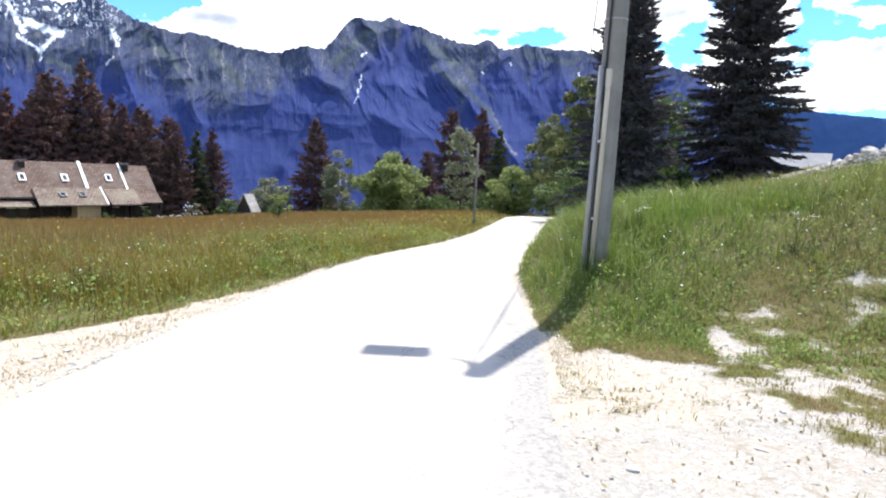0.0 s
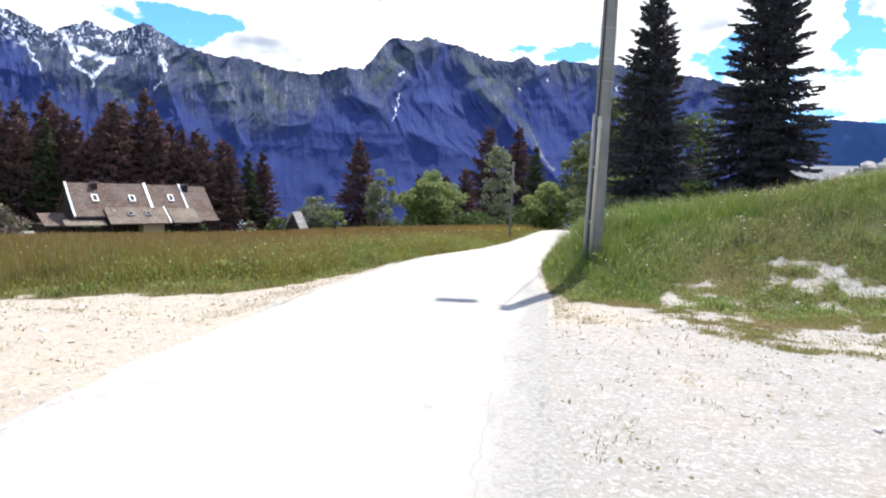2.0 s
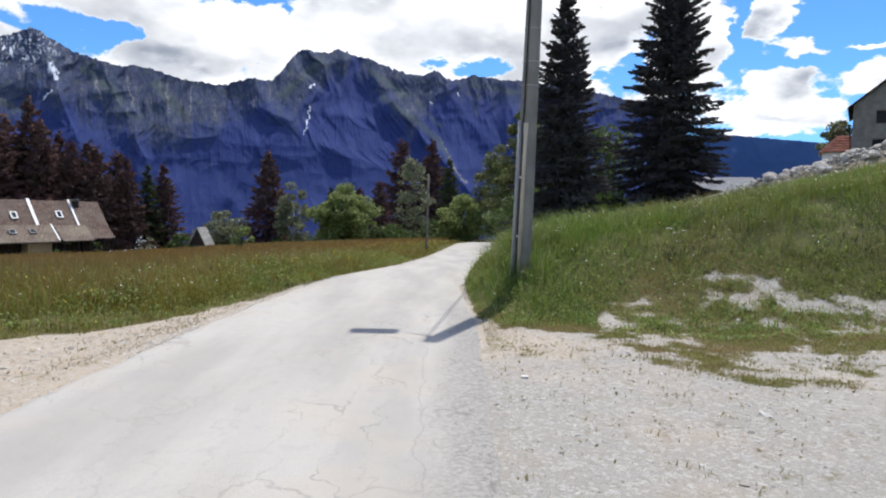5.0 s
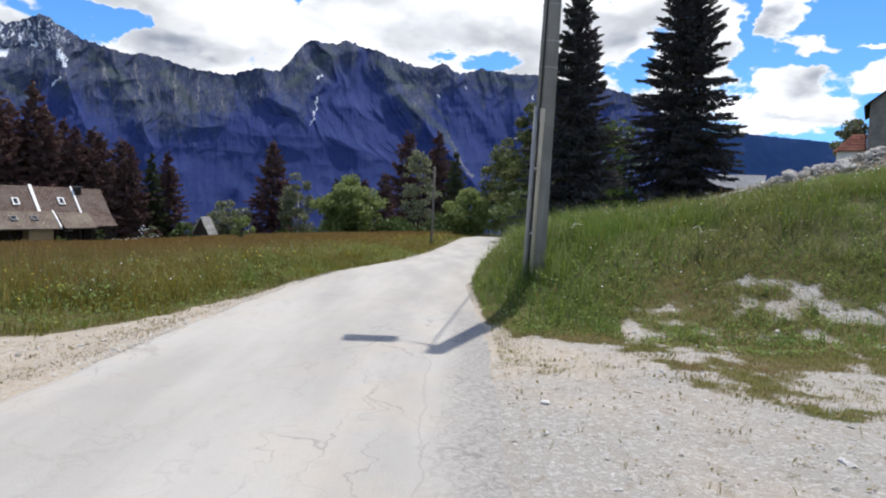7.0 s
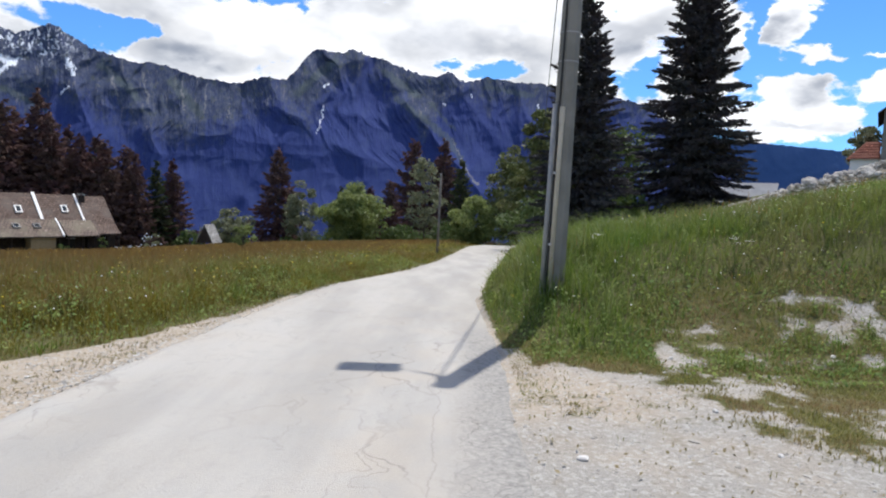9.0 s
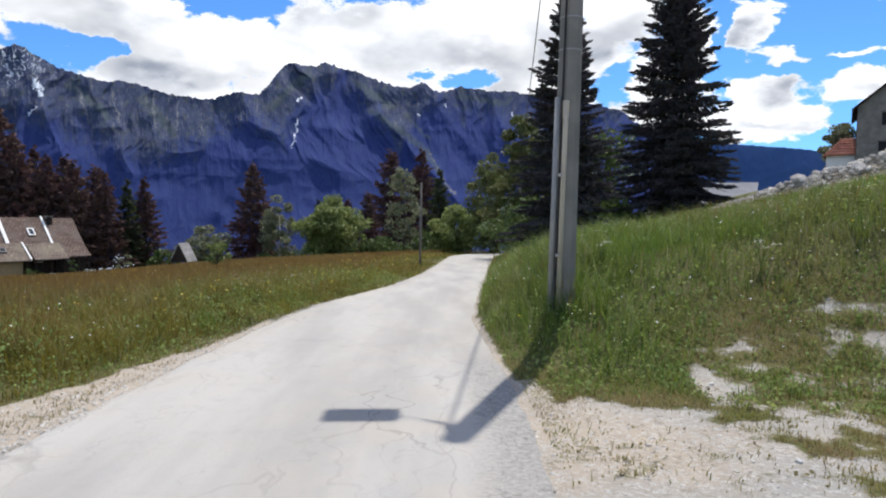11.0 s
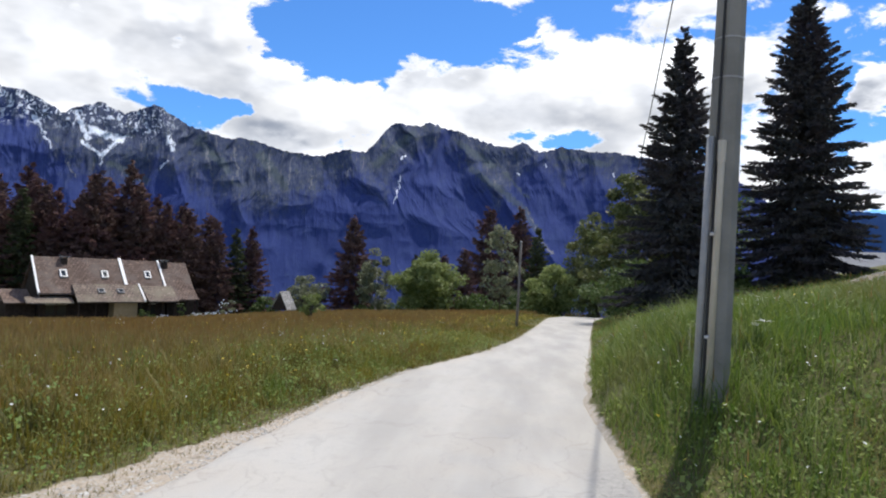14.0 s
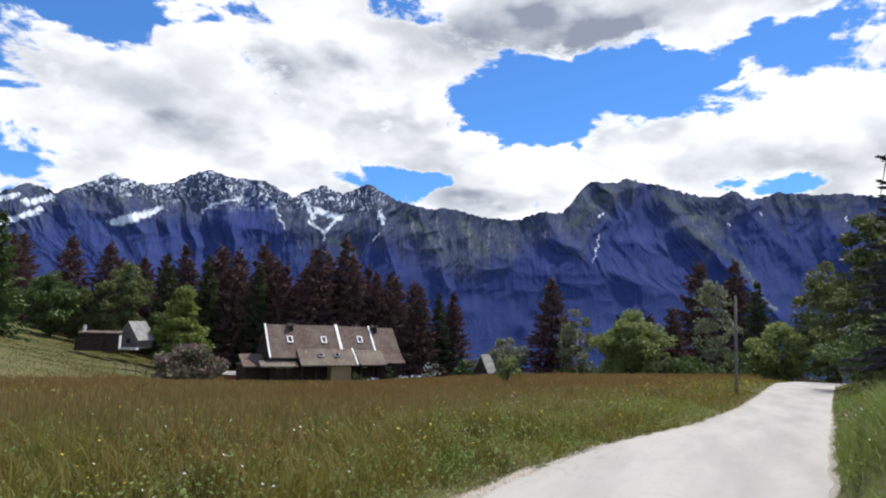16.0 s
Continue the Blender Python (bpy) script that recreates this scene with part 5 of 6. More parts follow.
wall_box("wall", -2.8, 2.6, -1.4, 1.4, -0.5, 2.1, M_DARKWOOD, shed)
roof_strip("roof", -3.0, 2.8, [(1.6, 2.45), (-1.6, 2.2)], M_ROOF, shed, 0.12)
wall_box("wall", -3.2, 0.6, -2.0, -1.41, -0.5, 1.35, M_DARKWOOD, shed, "lower plank wall")
wall_box("chimney", -2.7, -2.35, 0.3, 0.7, 2.2, 3.3, M_WHITE, shed, "whitewashed chimney")
wall_box("door", 2.62, 2.68, -0.9, 0.6, -0.2, 1.8, M_WHITE, shed, "pale panelled door")

hut(pose(-31.9, 91.2, -5.2, 0, 0, 74), "small hut with steep pale shingle roof", 2.5, 2.0, 0.1, 2.35, M_DARKWOOD, M_SHINGLE, 0.1)

# rail fence before the lilac bush
fence = thing("fence", pose(-55.4, 52.5, 0, 0, 0, 0), "low weathered wooden rail fence in the meadow", "fence")
for i in range(7):
    x, y = -55.8 + 0.45 * i, 51.0 + 0.85 * i
    z = float(land(x, y))
    bm = bmesh.new()
    tube(bm, [(x + 55.4, y - 52.5, z - 0.2), (x + 55.42, y - 52.5, z + 1.0)], [0.06, 0.05], 6)
    part("post", bm, M_POLEWOOD, fence)
    if i < 6:
        z2 = float(land(x + 0.45, y + 0.85))
        for dz in (0.45, 0.85):
            bm = bmesh.new()
            tube(bm, [(x + 55.4, y - 52.5, z + dz), (x + 55.85, y - 51.65, z2 + dz)], [0.04, 0.04], 6)
            part("rail", bm, M_POLEWOOD, fence)


def sitting_clutter(name, x, y, size, mat, label, category):
    bm = bmesh.new()
    bmesh.ops.create_icosphere(bm, subdivisions=2, radius=1.0)
    for v in bm.verts:
        v.co = Vector((v.co.x * size[0], v.co.y * size[1], max(v.co.z, -0.4) * size[2])) * (1 + 0.2 * noise.noise(v.co * 1.7 + Vector((x, y, 0))))
    ob = part(name, bm, mat, None, label)
    ob.matrix_basis = on_land(x, y, size[2] * 0.4)
    return tagged(ob, category=category)


M_TARP = material("white_sheet", two_tone((0.6, 0.62, 0.64), (0.8, 0.8, 0.8), 1.5), 0.5, 0.3)
M_BLUE = material("blue_tarp", two_tone((0.05, 0.1, 0.25), (0.1, 0.16, 0.32), 1.5), 0.5, 0.3)
M_ORANGE = material("rust_planks", two_tone((0.22, 0.09, 0.045), (0.32, 0.14, 0.07), 2.0), 0.8, 0.2)
sitting_clutter("white_sheet", -49.2, 62.6, (0.7, 0.5, 0.5), M_TARP, "crumpled white sheet lying beside the farmhouse", "sheet")
sitting_clutter("white_sheet", -51.4, 64.5, (0.5, 0.4, 0.7), M_TARP, "bundled white sheet beside the farmhouse", "sheet")
sitting_clutter("blue_tarp", -52.8, 66.0, (0.6, 0.5, 0.7), M_BLUE, "dark blue tarpaulin bundle beside the farmhouse", "tarpaulin")
wp = thing("wood_store", on_land(-54.6, 66.5, 0, 20), "low rust-brown wood store beside the farmhouse", "shed")
wall_box("wall", -1.0, 1.0, -0.6, 0.6, -0.2, 1.1, M_ORANGE, wp)
roof_strip("roof", -1.2, 1.2, [(0.8, 1.5), (-0.8, 1.2)], M_SLATE, wp, 0.08)

for i, (x, y, hh, w, leafs) in enumerate([(-39.9, 70.7, 1.7, 0.9, M_DARKLEAF), (-37.6, 73.6, 2.3, 0.55, M_DARKLEAF), (-34.0, 78.0, 2.2, 1.1, M_BIRCH), (-38.6, 71.8, 0.8, 0.8, M_BIRCH), (-36.2, 74.6, 0.8, 0.9, M_BIRCH), (-35.2, 76.2, 0.9, 0.8, M_DARKLEAF)]):
    shrub = broadleaf("garden_shrub", hh, w, 90 + i, leafs, "small garden shrub growing before the farmhouse", "bush", 420, 0.16, 16, 0.1, foot=0.0)
    stand(shrub, x, y)
    p = np.random.default_rng(95 + i).normal(0, 1, (26, 3))
    p = p / np.linalg.norm(p, axis=1)[:, None] * np.array([w, w, hh * 0.5]) * 1.02 + np.array([0, 0, hh * 0.55])
    q = 2 * np.pi * np.arange(5) / 5
    v = (p[:, None] + 0.09 * np.stack([np.cos(q), 0.6 * np.sin(q), np.sin(q)], 1)[None]).reshape(-1, 3)
    if i > 1:
        part("blossom", mesh_of("blossom", v, np.arange(130).reshape(-1, 5), [M_TARP]), M_TARP, shrub, "white blossom")

# ---- buildings on the bank ----
AT_BARN = pose(41.9, 64.0, 7.66, 0, 0, -34)
barn = thing("stone_barn", AT_BARN, "grey rubble-stone gabled house with dark overhanging eaves", "house")
W, EAVE, APEX, DEEP = 7.7, 4.4, 7.65, 10.0
# front wall with its openings: columns and rows of wall between them
OPENINGS = [(1.95, 3.05, 2.55, 3.75), (3.5, 4.7, 2.55, 3.75), (3.3, 4.0, 5.05, 5.7), (1.75, 3.0, 0.1, 1.0), (3.35, 4.5, 0.1, 1.0)]
bm = bmesh.new()
xs_ = sorted({0.0, W, W / 2} | {v for o in OPENINGS for v in o[:2]})
zs_ = sorted({-4.0, EAVE} | {v for o in OPENINGS for v in o[2:] if v < EAVE})
for x0, x1 in zip(xs_, xs_[1:]):
    for z0, z1 in zip(zs_, zs_[1:]):
        if not any(o[0] <= x0 and x1 <= o[1] and o[2] <= z0 and z1 <= o[3] for o in OPENINGS):
            box(bm, x0, x1, 0, 0.4, z0, z1)
slope = (APEX - EAVE) / (W / 2)
for x0, x1 in zip(xs_, xs_[1:]):
    t0, t1 = (EAVE + slope * min(x, W - x) for x in (x0, x1))
    spans = [(EAVE, None)] if not (3.3 <= x0 and x1 <= 4.0) else [(EAVE, 5.05), (5.7, None)]
    for z0, z1 in spans:
        vs = [bm.verts.new(q) for y in (0, 0.4) for q in ((x0, y, min(z0, t0)), (x1, y, min(z0, t1)), (x1, y, z1 or t1), (x0, y, z1 or t0))]
        for f in ((0, 1, 2, 3), (7, 6, 5, 4), (0, 4, 5, 1), (1, 5, 6, 2), (2, 6, 7, 3), (3, 7, 4, 0)):
            bm.faces.new([vs[k] for k in f])
part("wall", bm, M_STONE, barn, "grey rubble gable wall")
wall_box("wall", 0, 0.4, 0.401, DEEP, -4.0, EAVE, M_STONE, barn)
wall_box("wall", W - 0.4, W, 0.401, DEEP, -4.0, EAVE, M_STONE, barn)
wall_box("wall", 0.401, W - 0.401, DEEP - 0.4, DEEP, -4.0, EAVE, M_STONE, barn)
wall_box("floor", 0.401, W - 0.401, 0.401, DEEP - 0.401, 1.6, 1.8, M_DARKWOOD, barn)
for s_ in (0, 1):
    bm = bmesh.new()
    x1 = -0.5 if s_ == 0 else W + 0.5
    slab(bm, [(W / 2, -0.5, APEX + 0.2), (x1, -0.5, EAVE - 0.5 * slope + 0.2), (x1, DEEP + 0.5, EAVE - 0.5 * slope + 0.2), (W / 2, DEEP + 0.5, APEX + 0.2)], 0.2)
    part("roof", bm, M_DARKWOOD, barn, "dark roof")
# a black sheet in each opening stands in for the dark interior
for x0, x1, z0, z1 in OPENINGS:
    w = wall_box("window", x0, x1, 0.28, 0.32, z0, z1, M_BLACK, barn, "black sheet for the unlit room behind a recessed window")
    wall_box("lintel", x0 - 0.15, x1 + 0.15, -0.02, 0.2, z1, z1 + 0.14, M_PLASTER, w)

shedr = thing("red_roofed_shed", AT_BARN, "small shed with red clay tile roof and white wall", "shed")
wall_box("wall", -2.5, -0.08, 0.6, 3.4, -3.0, -0.1, M_WHITE, shedr, "whitewashed wall")
bm = bmesh.new()
a, b, c, d, e = (bm.verts.new(q) for q in ((-2.8, 0.2, -0.15), (-0.05, 0.2, -0.15), (-0.05, 2.0, 1.65), (-1.3, 2.0, 1.65), (-2.8, 3.8, -0.15)))
f = bm.verts.new((-0.05, 3.8, -0.15))
for q in ((a, b, c, d), (a, d, e), (d, c, f, e), (a, e, f, b), (b, f, c)):
    bm.faces.new(q)
part("roof", bm, M_RED, shedr, "hipped red clay tile roof")
bm = bmesh.new()
for k in range(6):
    z = -0.02 + 0.28 * k
    y = 0.2 + (z + 0.15)
    tube(bm, [(-2.75 + 0.83 * (z + 0.15), y - 0.01, z), (-0.06, y - 0.01, z)], [0.045, 0.045], 6)
tagged(part("tile_courses", bm, M_RED, shedr, "raised courses of red tiles"), kind="stuff")
bush = broadleaf("shrub", 5.2, 1.9, 61, M_BIRCH, "grey-green shrub beside the stone house", "bush", 3600, 0.3, 46, 0.1, foot=0.0)
bush.matrix_basis = AT_BARN @ Matrix.Translation((-1.4, 6.5, -1.6))

gs = thing("grey_roofed_shed", pose(25.8, 56.2, 1.3, 0, 0, -20), "shed with pale grey sheet roof behind the firs", "shed")
wall_box("wall", -2.8, 2.0, 0.3, 4, -1.0, 1.4, M_STONE, gs)
bm = bmesh.new()
slab(bm, [(-3.2, -0.4, 1.3), (2.0, -0.4, 1.3), (2.8, 4.4, 3.2), (-2.4, 4.4, 3.2)], 0.1)
part("roof", bm, M_SHEET, gs, "pale grey sheet roof")


def boulder(r, size, squash=0.7):
    bm = bmesh.new()
    bmesh.ops.create_icosphere(bm, subdivisions=2, radius=1.0)
    o = Vector(r.uniform(-50, 50, 3))
    k = r.uniform(0.7, 1.3, 3)
    for v in bm.verts:
        n1 = noise.noise(v.co * 0.9 + o)
        n2 = noise.noise(v.co * 2.3 + o)
        v.co = Vector((v.co.x * k[0], v.co.y * k[1], v.co.z * squash * k[2])) * size * (1 + 0.45 * n1 + 0.18 * n2)
    me = bpy.data.meshes.new("stone")
    bm.to_mesh(me)
    bm.free()
    me.materials.append(M_ROCK)
    return me


r = np.random.default_rng(77)
heap = thing("stone_heap", pose(0, 0, 0), "heap of pale grey boulders and rubble on the bank", "stone heap")
shapes = [boulder(r, 1.0) for _ in range(9)]
bed = [(13.6, 31.2), (14.6, 29.6), (16.0, 28.3), (17.4, 26.6), (19.5, 25.0), (22.0, 24.2)]
bx, by = np.array([p[0] for p in bed]), np.array([p[1] for p in bed])


def heap_height(x, y):
    """Height of the heap above the bank: a ridge that grows away from the lane."""
    out = np.zeros_like(x)
    for s in np.linspace(0, 5, 41):
        cx, cy = np.interp(s, range(6), bx), np.interp(s, range(6), by)
        near = np.maximum(0.0, 1 - np.hypot((x - cx) / 2.1, (y - cy) / 1.7))
        out = np.maximum(out, (0.4 + 0.07 * s) * ease(near))
    return out * (0.75 + 0.5 * fractal(x * 0.9 + 11, y * 0.9 + 11, 88, 3))


me, _ = grid_mesh("earth", np.arange(10.5, 25.0, 0.25), np.arange(21.5, 34.0, 0.25), lambda x, y: land(x, y) + heap_height(x, y) - 0.06, [M_STRAW])
part("earth", me, M_STRAW, heap, "dry earth under the stones")
for i in range(290):
    s = 0.9 + 3.6 * r.uniform() ** 0.8
    x, y = np.interp(s, range(6), bx) + r.normal(0, 0.65), np.interp(s, range(6), by) + r.normal(0, 0.55)
    big = r.uniform()
    size = r.uniform(0.17, 0.27) if big < 0.04 + 0.025 * s else (r.uniform(0.09, 0.15) if big < 0.45 else r.uniform(0.05, 0.09))
    ob = new("stone", shapes[i % 9])
    z = float(land(x, y) + heap_height(np.array([x]), np.array([y]))[0])
    ob.matrix_basis = pose(x, y, z + size * 0.15, r.uniform(-40, 40), r.uniform(-40, 40), r.uniform(0, 360)) @ Matrix.Scale(size, 4)
    ob.parent = heap

# dark rounded object at the edge of the left gravel; its bin shape is guessed
edge_object = thing("dark_edge_object", on_land(-4.56, 3.2, 0.02), "dark rounded object on the gravel, given a bin's shape", "bin")
bm = bmesh.new()
tube(bm, [(0, 0, 0), (0, 0, 0.05), (0, 0, 0.45), (0, 0, 0.52)], [0.12, 0.16, 0.19, 0.17], 18)
part("body", bm, M_BLACK, edge_object, smooth=True)
bm = bmesh.new()
tube(bm, [(0, 0, 0.52), (0, 0, 0.55), (0, 0, 0.58)], [0.2, 0.2, 0.1], 18)
part("lid", bm, M_BLACK, edge_object, smooth=True)

# ---- stones on the gravel ----
def lumps(name, rows, mat, label, seed, lift=0.0, category="gravel"):
    """Many small stones in one mesh: rows of x, y, size."""
    r = np.random.default_rng(seed)
    base = np.array([(1, 0, 0), (-1, 0, 0), (0, 1, 0), (0, -1, 0), (0, 0, 1), (0, 0, -1), (0.6, 0.6, 0.5), (-0.6, 0.55, 0.5), (-0.55, -0.6, 0.5), (0.6, -0.6, 0.5)], float)
    tri = np.array([(4, 6, 7), (4, 7, 8), (4, 8, 9), (4, 9, 6), (6, 2, 7), (7, 1, 8), (8, 3, 9), (9, 0, 6), (6, 0, 2), (7, 2, 1), (8, 1, 3), (9, 3, 0), (5, 2, 0), (5, 1, 2), (5, 3, 1), (5, 0, 3)])
    rows = np.asarray(rows)
    n = len(rows)
    v = base[None] * r.uniform(0.6, 1.3, (n, 10, 1)) * rows[:, None, 2:3] * np.stack([r.uniform(0.8, 1.5, n), r.uniform(0.7, 1.1, n), r.uniform(0.4, 0.8, n)], 1)[:, None]
    an = r.uniform(0, 6.3, n)[:, None]
    c, s = np.cos(an), np.sin(an)
    x, y = v[..., 0] * c - v[..., 1] * s, v[..., 0] * s + v[..., 1] * c
    z = (land(rows[:, 0], rows[:, 1]) + lift)[:, None] - rows[:, 2:3] * 0.1
    v = np.stack([x + rows[:, 0:1], y + rows[:, 1:2], v[..., 2] + z], -1).reshape(-1, 3)
    f = (tri[None] + 10 * np.arange(n)[:, None, None]).reshape(-1, 3)
    return tagged(part(name, mesh_of(name, v, f, [mat]), mat, None, label), category=category, kind="stuff")


def stone_colour(n, place):
    rnd = n.add("ShaderNodeNewGeometry").outputs["Random Per Island"]
    col = n.mix(rnd, (0.26, 0.24, 0.205), (0.54, 0.525, 0.49))
    return n.mix(n.math("MULTIPLY", n.noise(place, 40.0, 4.0), 0.5), col, (0.33, 0.31, 0.28))


M_PEBBLE = material("pale_pebbles", stone_colour, 0.9, 0.2)
M_PALE = material("white_limestone", two_tone((0.5, 0.48, 0.45), (0.66, 0.64, 0.61), 3.0, 8.0), 0.9, 0.2)
r = np.random.default_rng(40)
x = np.concatenate([r.uniform(0.5, 8, 6500), r.uniform(-8, -2.9, 5200)])
y = np.concatenate([r.uniform(0.5, 10, 6500), r.uniform(0.5, 8.5, 5200)])
keep = (bare(x, y) > 0.6) & ((x < road_left(y)) | (x > road_right(y) - 0.15))
x, y = x[keep], y[keep]
size = 0.006 + 0.014 * r.uniform(0, 1, len(x)) ** 2.2 + 0.02 * (r.uniform(0, 1, len(x)) > 0.98)
lumps("gravel_stones", np.stack([x, y, size], 1), M_PEBBLE, "loose pale gravel stones beside the asphalt", 41)
s = 5 * r.uniform(0.08, 1, 2600)
x, y = np.interp(s, range(6), bx) + r.normal(0, 0.7, 2600), np.interp(s, range(6), by) + r.normal(0, 0.6, 2600)
rubble = lumps("rubble", np.stack([x, y, r.uniform(0.03, 0.085, 2600)], 1), M_PEBBLE, "small rubble between the boulders of the heap", 43, heap_height(x, y) - 0.03, "")
rubble.parent = heap
# crumbled rim along the road's left edge
y = np.concatenate([r.uniform(6, 16, 1700), r.uniform(16, 40, 700)])
x = road_left(y) - np.abs(r.normal(0, 0.17, len(y))) + 0.04
size = 0.006 + 0.018 * r.uniform(0, 1, len(x)) ** 2
lumps("rim_gravel", np.stack([x, y, size], 1), M_PEBBLE, "crumbled gravel rim along the asphalt edge", 42)
# larger stones, one by one
shapes_small = [boulder(np.random.default_rng(90 + i), 1.0, 0.5) for i in range(6)]
for sh in shapes_small:
    sh.materials[0] = M_PALE
n = 0
while n < 24:
    x, y = (r.uniform(0.7, 7), r.uniform(2.5, 9)) if n % 3 else (r.uniform(-6.5, -3.2), r.uniform(3.5, 7))
    if bare(x, y) < 0.7:
        continue
    s = r.uniform(0.018, 0.04)
    ob = new("stone", shapes_small[n % 6])
    ob.matrix_basis = pose(x, y, float(land(x, y)) + s * 0.25, r.uniform(-20, 20), r.uniform(-20, 20), r.uniform(0, 360)) @ Matrix.Scale(s, 4)
    tagged(ob, "small pale loose stone lying on the gravel", "stone", "loose stones on the gravel")
    n += 1


# ---- grass and flowers ----
def grass_colour(low, high, dry, fresh):
    def build(n, place):
        rnd = n.add("ShaderNodeNewGeometry").outputs["Random Per Island"]
        col = n.mix(rnd, low, high)
        col = n.mix(n.step(n.noise(place, 0.22, 4.0), 0.42, 0.68), col, dry)
        col = n.mix(n.step(n.noise(place, 1.1, 3.0), 0.52, 0.7), col, fresh)
        col = n.mix(n.step(n.noise(place, 1.7, 4.0), 0.55, 0.7, 0.0, 0.8), col, high)
        return n.mix(n.step(n.noise(place, 0.9, 4.0, 0.6), 0.53, 0.66, 0.0, 0.75), col, [v * 0.5 for v in low])
    return build


def seed_colour(n, place):
    rnd = n.add("ShaderNodeNewGeometry").outputs["Random Per Island"]
    col = n.mix(rnd, (0.2, 0.135, 0.042), (0.29, 0.2, 0.08))
    return n.mix(n.step(n.noise(place, 0.12, 3.0), 0.4, 0.65), col, (0.235, 0.135, 0.042))


M_GRASS = material("meadow_grass", grass_colour((0.092, 0.098, 0.011), (0.215, 0.185, 0.03), (0.185, 0.122, 0.027), (0.098, 0.15, 0.019)), 0.6, 0.3, through=0.4)
M_BANK = material("bank_grass", grass_colour((0.068, 0.122, 0.015), (0.19, 0.245, 0.046), (0.155, 0.157, 0.046), (0.092, 0.18, 0.027)), 0.6, 0.3, through=0.4)
M_PASTURE = material("pasture_grass", grass_colour((0.07, 0.095, 0.013), (0.16, 0.178, 0.037), (0.125, 0.125, 0.033), (0.085, 0.135, 0.022)), 0.6, 0.3, through=0.4)
M_SEED = material("grass_seed_heads", seed_colour, 0.8, 0.2, through=0.35)
M_WEED = material("weed_leaves", leafy((0.1, 0.15, 0.032), (0.33, 0.39, 0.12), (0.18, 0.27, 0.08), 1.5), 0.7, 0.2, through=0.45)
M_DRY = material("dry_grass", leafy((0.2, 0.16, 0.08), (0.32, 0.26, 0.14), (0.2, 0.17, 0.07), 1.5), 0.8, 0.2, through=0.3)
M_SHORT = material("short_worn_grass", leafy((0.13, 0.15, 0.032), (0.3, 0.28, 0.085), (0.29, 0.2, 0.1), 1.1), 0.7, 0.2, through=0.35)
M_PETALW = material("white_petals", two_tone((0.72, 0.73, 0.7), (0.85, 0.85, 0.82), 5.0), 0.6, 0.3, through=0.3)
M_PETALY = material("yellow_petals", two_tone((0.62, 0.45, 0.03), (0.75, 0.58, 0.06), 5.0), 0.5, 0.3, through=0.3)


def seen_from_lane(x, y):
    d = np.hypot(x, y - 3)
    az = np.degrees(np.arctan2(-x, y - 0.5))
    return (az > -40) & (az < 66) & (d < 130)


def off_road(x, y):
    return (x < road_left(y) - 0.1) | (x > road_right(y) + 0.06)


def blades(name, x, y, h, w, mat, label, seed, lean=0.35, category="grass", lift=0.0):
    """Bent grass blades, each a quad and a tip, as one mesh."""
    r = np.random.default_rng(seed)
    n = len(x)
    z = land(x, y) + lift
    an = r.uniform(0, 2 * np.pi, n)
    side = np.stack([np.cos(an), np.sin(an), np.zeros(n)], 1)
    bend = np.stack([np.cos(an + 1.57), np.sin(an + 1.57), np.zeros(n)], 1) * (r.uniform(0.1, 1, n) * lean * h)[:, None]
    p = np.stack([x, y, z - 0.02], 1)
    up = np.array([0, 0, 1.0])
    a, b = p - side * w[:, None] / 2, p + side * w[:, None] / 2
    m = p + bend * 0.35 + up * (h * 0.6)[:, None]
    c, d = m + side * w[:, None] * 0.42, m - side * w[:, None] * 0.42
    t = p + bend + up * (h * r.uniform(0.88, 1.0, n))[:, None]
    v = np.stack([a, b, c, d, t], 1).reshape(-1, 3)
    i = 5 * np.arange(n)
    me = bpy.data.meshes.new(name)
    me.vertices.add(5 * n)
    me.vertices.foreach_set("co", v.astype(np.float32).ravel())
    loops = np.concatenate([np.stack([i, i + 1, i + 2, i + 3, i + 3, i + 2, i + 4], 1)]).ravel()
    me.loops.add(7 * n)
    me.loops.foreach_set("vertex_index", loops.astype(np.int32))
    me.polygons.add(2 * n)
    start = np.stack([7 * np.arange(n), 7 * np.arange(n) + 4], 1).ravel()
    me.polygons.foreach_set("loop_start", start.astype(np.int32))
    me.update(calc_edges=True)
    me.materials.append(mat)
    ob = new(name, me)
    return tagged(ob, label, category, kind="stuff")


def scatter(n, x0, x1, y0, y1, seed, rule):
    r = np.random.default_rng(seed)
    x, y = r.uniform(x0, x1, n), r.uniform(y0, y1, n)
    k = rule(x, y, r) & off_road(x, y) & seen_from_lane(x, y)
    return x[k], y[k]


def grassy(x, y, r):
    return bare(x, y) + 0.12 * r.normal(0, 1, len(x)) < 0.4


def dist_of(x, y):
    return np.hypot(x, y - 3)


def clumpy(x, y, seed, scale):
    return fractal(x * scale + 70, y * scale + 70, seed, 4, 0.55)


def lush(x, y):
    """Distance from the lane's edge."""
    return np.maximum(np.maximum(road_left(y) - x, x - road_right(y)), 0)


